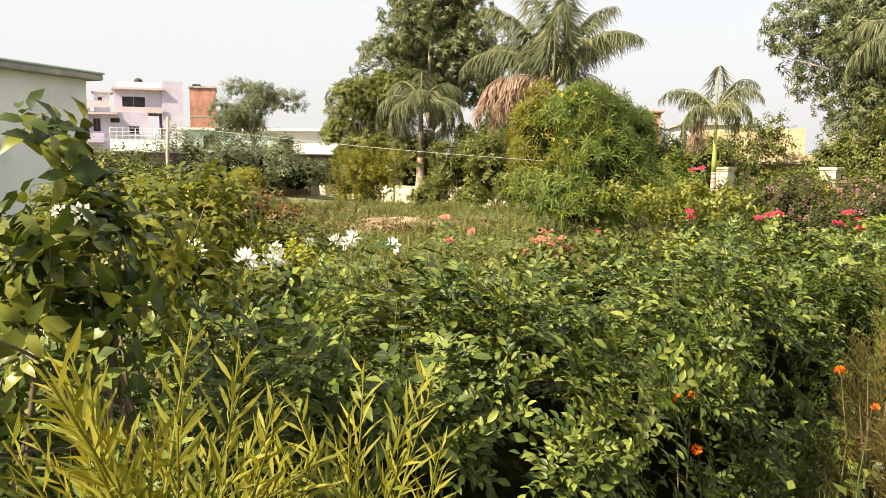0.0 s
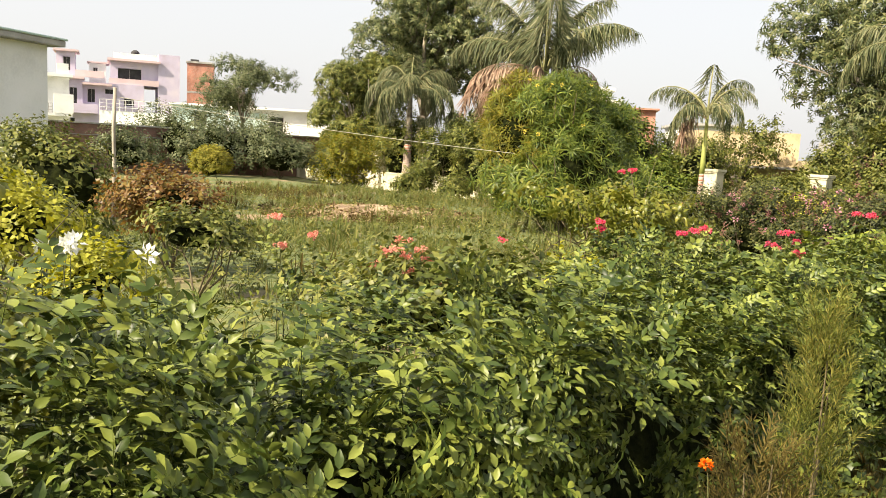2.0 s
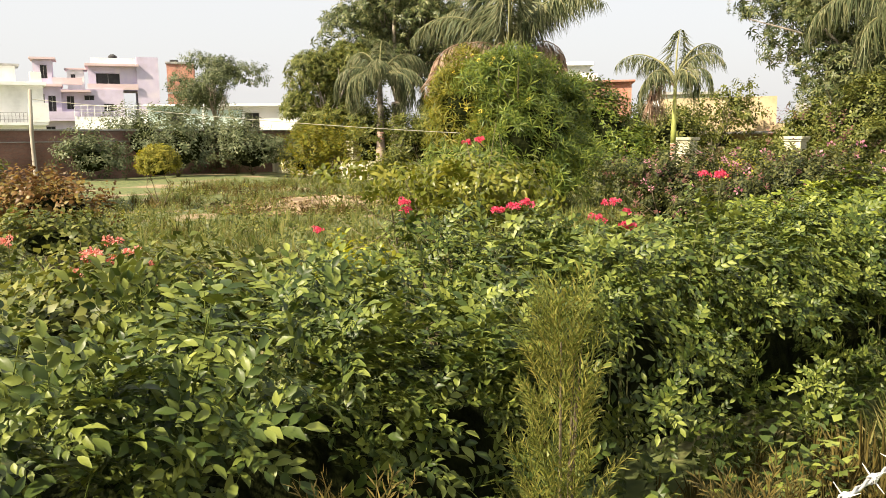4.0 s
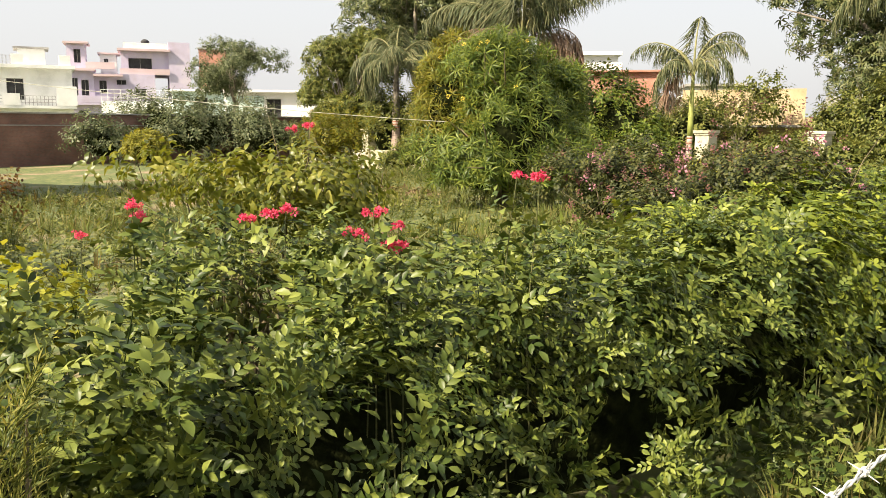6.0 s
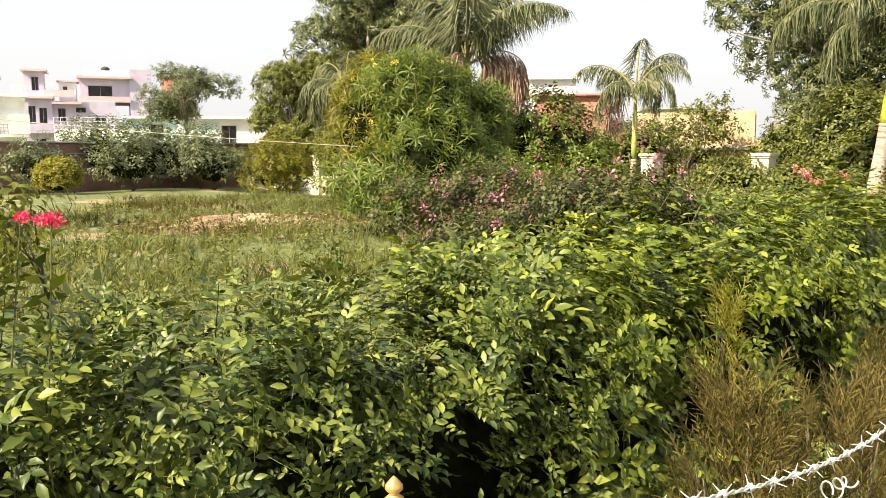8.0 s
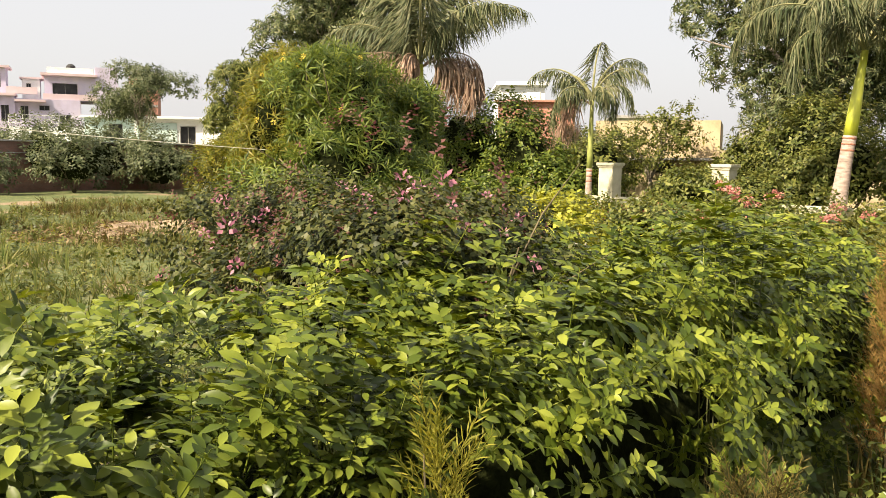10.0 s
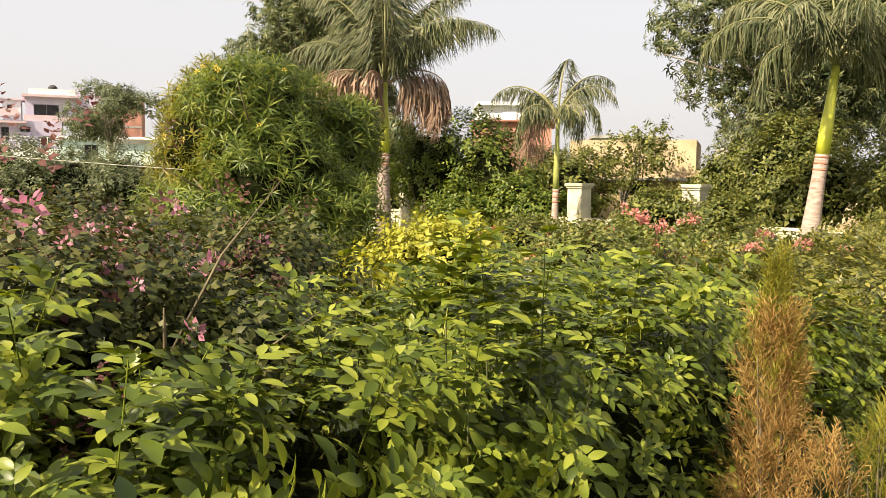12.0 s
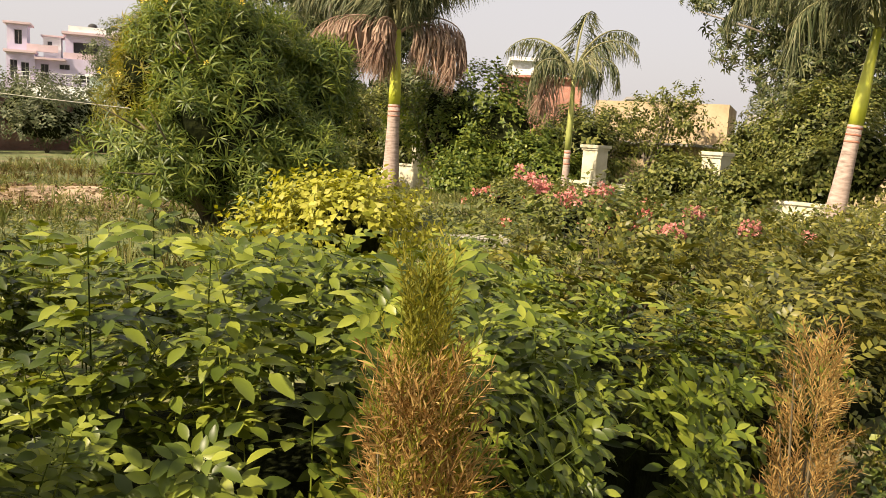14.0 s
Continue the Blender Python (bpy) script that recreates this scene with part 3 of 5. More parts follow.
def hedge(u0, u1, makers, material, size, per_m2, label, fan=5, canes=0, upright=0.45):
    global rng
    rng = np.random.default_rng(int(u0 * 10) + 50)
    um = (u0 + u1) / 2
    x, y = uv_to_xy(um, float(hedge_front(um)) + 0.6)
    thing = empty("hedge", float(x), float(y), 0, label, "hedge")
    ox, oy = float(x), float(y)
    n_top = int((u1 - u0) * 1.5 * per_m2)
    n_face = int((u1 - u0) * 0.72 * per_m2)
    # sprays of a few shoots each, with dark gaps between them
    m = (n_top + n_face) // fan
    k = np.arange(m)
    cu = u0 + (u1 - u0) * ((k * 0.754878 + rng.uniform(0, 0.02, m)) % 1)
    cw = (k * 0.569840 + rng.uniform(0, 0.08, m)) % 1
    cface = k >= n_top // fan
    cw = np.where(cface, cw ** 0.62, cw)
    lift = rng.uniform(-0.24, 0.12, m)
    lean = rng.normal(size=(m, 3)) * upright
    u, w, face, push = (np.repeat(a, fan) for a in (cu, cw, cface, lift))
    u = u + rng.normal(size=len(u)) * 0.055
    w = np.clip(w + rng.normal(size=len(u)) * 0.045, 0, 1)
    f, b, t = hedge_front(u), hedge_back(u), hedge_top(u)
    v = np.where(face, f - push + 0.12 * np.sin(u * 4.1 + 3 * np.sin(w * 4)) * np.sin(w * 7 + u) - 0.02 - np.interp(u, (-2, 5, 7.5, 9), (0.16, 0.16, 0.12, 0.1)) * (1 - w), f + (b - f) * w)
    z = np.where(face, 0.02 + (t - 0.1) * w, t - 0.1 + push + 0.06 * np.sin(u * 5.3 + np.sin(v * 3)) * np.sin(v * 5))
    z = np.maximum(z + rng.normal(size=len(u)) * 0.03, 0.02)
    X, Y = uv_to_xy(u, v)
    inward = np.array(uv_to_xy(0.0, 1.0))
    way = np.where(face[:, None], np.stack((np.full(len(w), -inward[0] * 0.75), np.full(len(w), -inward[1] * 0.75), 0.35 + 0.6 * w), -1), np.array((-inward[0] * 0.3, -inward[1] * 0.3, 1.0)))
    way = unit(way + np.repeat(lean, fan, 0) + rng.normal(size=way.shape) * 0.35)
    scatter("foliage", makers, np.stack((X - ox, Y - oy, z), -1), way, size * rng.uniform(0.75, 1.25, len(u)), material, thing, kind="stuff")
    # tall new shoots above the clipped top
    n = int((u1 - u0) * (6 + canes))
    u = rng.uniform(u0, u1, n)
    v = hedge_front(u) + (hedge_back(u) - hedge_front(u)) * rng.uniform(0, 1, n)
    X, Y = uv_to_xy(u, v)
    scatter("new_growth", CANE, np.stack((X - ox, Y - oy, hedge_top(u) - rng.uniform(0.12, 0.26, n)), -1), unit(np.array((0, 0, 1.0)) + rng.normal(size=(n, 3)) * 0.2), rng.uniform(0.75, 1.15, n), material, thing, kind="stuff")
    # near-black solid core, standing in for the shade among the hedge's twigs
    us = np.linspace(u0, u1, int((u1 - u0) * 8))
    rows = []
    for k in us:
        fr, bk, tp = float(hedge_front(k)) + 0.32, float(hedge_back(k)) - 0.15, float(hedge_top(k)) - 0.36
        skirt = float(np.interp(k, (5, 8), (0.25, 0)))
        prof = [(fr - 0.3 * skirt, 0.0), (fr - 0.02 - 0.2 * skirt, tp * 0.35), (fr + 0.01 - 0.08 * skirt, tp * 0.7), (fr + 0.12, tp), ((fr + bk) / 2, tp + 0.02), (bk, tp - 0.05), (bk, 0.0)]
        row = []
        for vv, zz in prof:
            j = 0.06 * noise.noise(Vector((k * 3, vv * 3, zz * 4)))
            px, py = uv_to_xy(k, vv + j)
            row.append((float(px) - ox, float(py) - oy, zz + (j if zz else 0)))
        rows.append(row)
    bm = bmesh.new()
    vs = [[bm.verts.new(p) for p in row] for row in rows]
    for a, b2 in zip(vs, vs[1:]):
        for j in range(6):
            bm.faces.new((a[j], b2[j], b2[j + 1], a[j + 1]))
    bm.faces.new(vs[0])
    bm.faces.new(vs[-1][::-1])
    part("shade_core", bm, SHADE_CORE, thing, "near-black core standing in for the hedge's shaded twiggy inside")


hedge(-1.2, 9.35, MURRAYA, HEDGE_LEAF, 0.84, 104, "clipped green hedge of small feathered leaves", canes=10)
hedge(8.7, 14.2, CANE, BROAD_LEAF, 0.8, 44, "overgrown green hedge of broader glossy leaves", fan=2, canes=16, upright=0.22)
hedge(14.2, 23.0, FAR_HEDGE, OLIVE_LEAF, 1.1, 52, "clipped olive green hedge beside the path", canes=4)


# ---- palms ----
def frond(parent, base, az, rise, length, material, droop=1.0, leaflet=0.55, dead=False):
    """One feathered palm leaf: an arching rib with a row of hanging leaflets on each side."""
    d = np.array((math.sin(az), math.cos(az), 0))
    pts, p, e = [], np.array(base, float), rise
    steps = 14
    for k in range(steps + 1):
        pts.append(p.copy())
        p = p + (d * math.cos(e) + UP * math.sin(e)) * length / steps
        e -= droop * (0.08 + 0.16 * k / steps)
    bm = bmesh.new()
    tube(bm, pts, [0.045 * (1 - 0.85 * k / steps) for k in range(steps + 1)], 5)
    rib = part("frond", bm, PALM_DRY if dead else RIB, parent, "hanging dead brown frond" if dead else "")
    pts = np.array(pts)
    n = int(length * 24)
    s = np.linspace(0.16, 0.99, n)
    q = np.stack([np.interp(s * steps, np.arange(steps + 1), pts[:, i]) for i in range(3)], -1)
    tan = unit(np.gradient(q, axis=0))
    out = []
    for side in (1, -1):
        lat = unit(np.cross(tan, UP)) * side
        hang = 1.5 if dead else 0.75
        way = unit(tan * 0.55 + lat * (0.3 if dead else 0.75) - UP * hang * rng.uniform(0.5, 1.4, (n, 1)) + rng.normal(size=(n, 3)) * 0.12)
        L = leaflet * (0.55 + 0.75 * np.sin(np.pi * np.clip(s, 0, 1) ** 0.8)) * rng.uniform(0.8, 1.15, n)
        out.append(place(leaf(1.0, 0.05, 0.3, 0.5, 0.35), q, frames_of(way, roll=rng.uniform(-0.5, 0.5, n)), L))
    tri_mesh("leaf_blade", *join(out), material, rib, kind="stuff")


def palm(x, y, lean, ring, crown, r, fronds, label, length, dead=(), base_label="", z=None, group="palms", shaft=None):
    """A royal palm: a painted lower trunk, rust bands, the smooth green shaft, and its crown."""
    g = float(ground_z(x, y)) if z is None else z
    thing = empty("palm_tree", x, y, g, label, "palm tree", group)
    h_r, h_c = ring - g, crown - g
    at = lambda h: (lean[0] * h, lean[1] * h, h)
    bm = bmesh.new()
    hs = np.linspace(-0.1, h_r, 9)
    tube(bm, [at(h) for h in hs], [r * (1.45 - 0.45 * smooth_step(0, 0.9, h / h_r)) * (1 + 0.015 * (k % 2)) for k, h in enumerate(hs)], 16)
    part("trunk", bm, PALM_BARK, thing, base_label or "pale painted trunk", smooth=True)
    for k in range(3):
        bm = bmesh.new()
        h = h_r - 0.1 - 0.17 * k
        tube(bm, [at(h), at(h + 0.05)], [r * 1.035, r * 1.03], 16)
        part("ring_scar", bm, PALM_BAND, thing, smooth=True)
    bm = bmesh.new()
    hs = np.linspace(h_r, h_c, 6)
    tube(bm, [at(h) for h in hs], [r * (1.0 - 0.42 * (k / 5) ** 1.3 + 0.05 * math.sin(k * 1.2)) for k in range(6)], 14)
    part("crownshaft", bm, shaft or CROWNSHAFT, thing, "" if shaft else "smooth yellow-green crownshaft", smooth=True)
    top = np.array(at(h_c - 0.05))
    for az, rise, scale, dr in fronds:
        frond(thing, top + UP * rng.uniform(-0.1, 0.1), radians(az), radians(rise), length * scale, PALM, dr, length * 0.21)
    for az, rise, scale, dr in dead:
        frond(thing, top - UP * 0.1, radians(az), radians(rise), length * scale, PALM_DRY, dr, length * 0.27, True)
    return thing


palm(4.9, 38.0, (0.006, -0.004), 2.55, 5.2, 0.22,
     [(0, 88, 1.25, 0.2), (25, 82, 1.2, 0.4), (-25, 80, 1.2, 0.45), (60, 76, 1.1, 0.6), (-60, 74, 1.1, 0.6), (70, 62, 1.1, 0.75), (-68, 52, 1.05, 0.9), (180, 76, 0.95, 0.7), (-45, 60, 1.0, 0.8), (120, 66, 0.9, 0.8)],
     "tall royal palm with green and hanging dead fronds", 5.2, [(-84, 34, 0.9, 1.15), (88, 44, 0.72, 1.45), (-160, 52, 0.5, 2.4), (-100, 40, 0.7, 1.3), (98, 34, 0.66, 1.5), (-150, 58, 0.5, 2.3), (-75, 28, 0.75, 1.2)])
palm(10.75, 33.1, (0.012, 0.0), 1.3, 3.55, 0.1,
     [(-66, 64, 0.95, 1.0), (62, 70, 1.0, 0.9), (20, 80, 1.05, 0.7), (100, 56, 0.7, 1.6), (-120, 56, 0.7, 1.4), (-90, 34, 0.85, 2.0), (140, 48, 0.6, 2.1), (85, 76, 0.9, 1.2), (-40, 72, 0.8, 1.2), (170, 60, 0.6, 1.9)],
     "small royal palm with feathery green fronds", 3.0, [(-100, 30, 0.7, 2.1)], shaft=SHAFT_PALE)
palm(17.2, 29.25, (0.1, -0.02), 2.36, 4.75, 0.18,
     [(-80, 56, 1.1, 1.25), (-40, 68, 1.1, 0.9), (60, 62, 1.1, 1.0), (100, 52, 1.1, 1.15), (10, 82, 1.1, 0.7), (150, 64, 1.0, 1.1), (-130, 64, 1.0, 1.15), (-95, 44, 0.8, 1.6), (80, 40, 0.9, 1.6), (-165, 70, 0.9, 1.1), (120, 30, 0.8, 1.8)],
     "leaning royal palm with a yellow-green shaft", 4.4)
palm(-1.75, 49.4, (0.012, 0.0), 2.0, 5.0, 0.22,
     [(-80, 45, 0.9, 1.5), (80, 40, 0.9, 1.6), (-40, 65, 1.0, 1.2), (50, 62, 1.0, 1.2), (180, 60, 0.8, 1.5), (-110, 30, 0.8, 1.9), (110, 30, 0.85, 1.9), (0, 80, 0.9, 0.9), (-75, 15, 0.8, 1.9), (95, 12, 0.7, 1.9), (-150, 40, 0.8, 1.8)],
     "dark royal palm beside the boundary wall", 4.6, shaft=BARK)


# ---- trees ----
def tree(name, x, y, height, fork, crown, radii, n, makers, material, size, label, r0=0.3, lumps=9, shell=0.45, boughs=7, up=0.15):
    global rng
    rng = np.random.default_rng(int(abs(x) * 1000 + abs(y) * 7919))
    g = float(ground_z(x, y))
    thing = empty(name, x, y, g, label, "tree")
    bm = bmesh.new()
    hs = np.linspace(-0.2, fork, 6)
    tube(bm, [(0.08 * math.sin(h), 0.06 * math.cos(h * 1.3), h) for h in hs], [r0 * (1.35 - 0.5 * k / 5) for k in range(6)], 12)
    part("trunk", bm, BARK, thing, smooth=True)
    c = np.array(crown, float)
    tips = [c + unit(rng.normal(size=3) + (0, 0, 0.1)) * np.array(radii) * 0.42 for _ in range(boughs)]
    limbs(thing, (0.05, 0.05, fork - 0.1), tips, r0 * 0.55, BARK)
    p, d = crown_points(n, crown, radii, shell, None, lumps, 0.19, 0.36)
    way = unit(d * 0.8 + UP * up + rng.normal(size=d.shape) * 0.4)
    scatter("crown", makers, p, way, size * rng.uniform(0.7, 1.3, n), material, thing, kind="stuff")
    return thing


tree("tree", -1.5, 61, 16, 5.0, (1.2, 0, 10.4), (6.2, 5.0, 6.4), 5000, LANCE, MANGO, 1.55, "large dark mango tree behind the palms", 0.4, 44, 0.5, 14)
tree("tree", -5.2, 56, 8, 1.6, (-0.3, 0, 4.9), (4.2, 3.0, 4.6), 4600, LANCE, SHRUB, 1.3, "dense dark green tree by the far wall", 0.25, 24, 0.45, 8)
tree("tree", 3.2, 56, 8, 1.8, (0, 0, 4.0), (3.4, 3.0, 3.2), 1700, LANCE, MANGO, 1.9, "shady green tree behind the wall", 0.22, 14, 0.2, 7)
tree("tree", 22.8, 42.0, 14, 3.0, (0.0, 0, 7.4), (7.4, 5.0, 6.6), 8600, LANCE, MANGO, 1.25, "spreading mango tree with bare grey limbs", 0.42, 44, 0.5, 15)
tree("tree", 14.9, 41.5, 6, 1.6, (0, 0, 3.6), (2.6, 2.0, 2.4), 520, LEAFY, SHRUB, 1.0, "thin young tree behind the cream wall", 0.09, 12, 0.2, 8)
tree("tree", -15.1, 62.5, 9, 3.4, (0, 0, 5.9), (3.7, 2.8, 2.2), 1700, LEAFY, BLUE_LEAF, 1.1, "airy grey-green tree with slender trunks", 0.12, 18, 0.2, 9)


# ---- yellow oleander ----
def oleander(x, y, lobes, label):
    global rng
    rng = np.random.default_rng(5)
    g = float(ground_z(x, y))
    thing = empty("oleander_bush", x, y, g, label, "shrub")
    for cx, cy, cz, rx, ry, rz, n, m in lobes:
        p, d = crown_points(n, (cx, cy, cz), (rx, ry, rz), 0.45, 0.25, 9, 0.42)
        way = unit(d + UP * 0.35 + rng.normal(size=d.shape) * 0.3)
        scatter("foliage", NARROW, p, way, 1.12 * rng.uniform(0.75, 1.3, n), m, thing, kind="stuff")
        # solid near-black lump: shade within the lobe, given as colour
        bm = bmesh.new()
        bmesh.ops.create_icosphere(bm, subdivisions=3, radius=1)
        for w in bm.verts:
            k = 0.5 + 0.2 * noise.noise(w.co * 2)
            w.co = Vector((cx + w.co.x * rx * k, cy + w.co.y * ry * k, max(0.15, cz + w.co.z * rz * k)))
        part("shade_core", bm, SHADE_CORE, thing)
    limbs(thing, (0, 0, -0.05), [(rng.uniform(-1.2, 1.2), rng.uniform(-1, 1), rng.uniform(1.0, 3.0)) for _ in range(9)], 0.07, TWIG, "stem")
    p, d = crown_points(24, (-0.5, -0.2, 2.7), (1.5, 1.4, 1.4), 0.95, None, 5)
    scatter("blossom", [pompon(R1, 10, 0.05)], p, d, np.full(24, 0.7), YELLOW_PETAL, thing, "small yellow trumpet flowers", "stuff")


oleander(3.9, 20.9, [(0.3, -0.2, 1.6, 1.75, 1.6, 1.75, 2300, OLEANDER), (-0.95, 0.5, 2.3, 1.35, 1.2, 1.5, 1100, OLEANDER_Y), (0.1, 0.2, 2.65, 1.45, 1.2, 1.15, 1300, OLEANDER), (-0.3, 0.4, 0.9, 1.7, 1.4, 0.9, 800, OLEANDER), (1.1, 1.3, 1.7, 1.2, 1.3, 1.5, 1300, OLEANDER)],
         "rounded yellow oleander bush with narrow leaves")


# ---- boundary wall ----
def boundary_wall():
    """A low cream wall with capped piers, square to the hedge."""
    step = 4.36
    p0 = np.array((11.95, 35.4))
    d = unit(np.array((1.0, -1.0)))
    a = math.degrees(math.atan2(d[1], d[0]))
    wall = empty("wall_boundary", *p0, 0, "low cream painted garden wall with capped piers", "wall", kind="structure", rz=a)
    g = -0.85
    bm = bmesh.new()
    box(bm, -38, 13, -0.1, 0.1, g - 0.3, 0.18)
    part("wall_body", bm, CREAM, wall)
    bm = bmesh.new()
    box(bm, -38, 13, -0.15, 0.15, 0.18, 0.28, 0.02)
    part("coping", bm, CREAM, wall)
    for k in range(-7, 2):
        x = k * step
        pier = new("pier")
        pier.parent = wall
        pier.location = (x, 0, 0)
        bm = bmesh.new()
        box(bm, -0.3, 0.3, -0.3, 0.3, g - 0.3, 1.32, 0.015)
        part("shaft", bm, CREAM, pier)
        bm = bmesh.new()
        box(bm, -0.335, 0.335, -0.335, 0.335, 1.32, 1.38, 0.01)
        box(bm, -0.38, 0.38, -0.38, 0.38, 1.385, 1.5, 0.02)
        part("cap", bm, CREAM, pier)
        bm = bmesh.new()
        box(bm, -0.2, 0.2, -0.315, -0.302, g + 0.2, 1.15, 0.004)
        part("panel", bm, CREAM, pier)


boundary_wall()


# ---- far brick wall ----
def old_wall():
    p, q = Vector((-24.5, 36.0, 0)), Vector((-6.0, 62.0, 0))
    a = math.degrees(math.atan2(q.y - p.y, q.x - p.x))
    L = (q - p).length
    wall = empty("wall_far", p.x, p.y, -0.4, "old dark brick compound wall with a pale coping", "wall", kind="structure", rz=a)
    bm = bmesh.new()
    box(bm, 0, L, -0.12, 0.12, -0.4, 2.0)
    part("lower_courses", bm, BRICK_DARK, wall)
    bm = bmesh.new()
    box(bm, 0, L, -0.1, 0.1, 2.05, 2.6)
    part("upper_courses", bm, BRICK_DARK, wall)
    bm = bmesh.new()
    box(bm, 0, L, -0.16, 0.16, 2.0, 2.05, 0.01)
    part("string_course", bm, GREY, wall)
    bm = bmesh.new()
    box(bm, 0, L, -0.17, 0.17, 2.6, 2.68, 0.01)
    part("coping", bm, GREY, wall)


old_wall()


# ---- buildings ----
def building(name, x, y, rz, label, z=-0.5):
    return empty(name, x, y, z, label, "house", rz=rz)


def wall_block(parent, x0, x1, y0, y1, z0, z1, material, holes=(), name="wall", depth=0.35):
    """A block of a house whose front (-y) has openings cut into it: x0, x1, z0, z1 each."""
    bm = bmesh.new()
    xs = sorted({x0, x1, *[h[0] for h in holes], *[h[1] for h in holes]})
    zs = sorted({z0, z1, *[h[2] for h in holes], *[h[3] for h in holes]})
    for a, b in zip(xs, xs[1:]):
        for c, d in zip(zs, zs[1:]):
            inside = any(h[0] <= a and b <= h[1] and h[2] <= c and d <= h[3] for h in holes)
            if not inside:
                box(bm, a, b, y0, y0 + depth, c, d)
    box(bm, x0, x1, y0 + depth, y1, z0, z1)
    bmesh.ops.remove_doubles(bm, verts=bm.verts, dist=0.0005)
    ob = part(name, bm, material, parent)
    for h in holes:
        w = new("window")
        w.parent = parent
        bm = bmesh.new()
        box(bm, h[0] + 0.04, h[1] - 0.04, y0 + depth - 0.06, y0 + depth - 0.004, h[2] + 0.04, h[3] - 0.04)
        part("pane", bm, DARK_VOID, w)
        for bx in (h[0], (h[0] + h[1]) / 2 - 0.03, h[1] - 0.06):
            bm = bmesh.new()
            box(bm, bx + 0.003, bx + 0.057, y0 + depth - 0.13, y0 + depth - 0.065, h[2] + 0.003, h[3] - 0.003)
            part("frame_bar", bm, GREY, w)
    return ob


def slab(parent, x0, x1, y0, y1, z0, z1, material, name="slab"):
    bm = bmesh.new()
    box(bm, x0, x1, y0, y1, z0, z1, 0.02)
    return part(name, bm, material, parent)


def railing(parent, x0, x1, y, z0, h, material, name="railing", step=0.35):
    bm = bmesh.new()
    for k in range(3):
        box(bm, x0, x1, y - 0.03, y + 0.03, z0 + h * (k + 1) / 3 - 0.04, z0 + h * (k + 1) / 3)
    x = x0
    while x < x1:
        box(bm, x, x + 0.05, y - 0.02, y + 0.02, z0, z0 + h - 0.041)
        x += step
    part(name, bm, material, parent)


def white_house():
    """A two-storey white house with long balconies."""
    h = building("house", -40.3, 87.6, 30, "white two-storey house with long railed balconies")
    wall_block(h, -16, 0, 0, 9, 0, 4.1, WHITE, [(-13, -11.8, 1.4, 3.4), (-8.5, -7.2, 1.4, 3.4), (-3, -1.6, 1.4, 3.4)])
    wall_block(h, -16, 0, 0.6, 9, 4.1, 8.0, WHITE, [(-6.2, -4.6, 4.8, 7.0), (-12.5, -11, 4.8, 7.0)])
    slab(h, -16.2, 0.2, -1.2, 0.7, 3.9, 4.2, WHITE)
    slab(h, -16.2, 0.3, -0.5, 9.2, 8.0, 8.35, WHITE)
    slab(h, -1.6, 0.3, -1.25, -1.05, 4.2, 6.2, WHITE, "pier")
    slab(h, -6.5, -5.0, -1.25, -1.05, 4.2, 5.4, WHITE, "pier")
    railing(h, -16, -6.6, -1.15, 4.2, 1.0, GREY)
    railing(h, -4.9, -1.7, -1.15, 4.2, 1.0, GREY)
    for x in (-14.5, -9, -5.6, -1.2):
        slab(h, x, x + 1.1, -0.3, 0.2, 8.35, 9.4, WHITE, "parapet_pier")
    railing(h, -13.3, -9.1, -0.1, 8.35, 0.9, GREY)
    railing(h, -7.8, -5.7, -0.1, 8.35, 0.9, GREY)
    wall_block(h, -5.0, -2.4, 3, 6, 8.35, 10.2, WHITE)
    slab(h, -5.4, -2.0, 2.6, 6.4, 10.2, 10.4, GREY)
    wall_block(h, -16, -9, 4, 9, 8.35, 11.2, OCHRE)


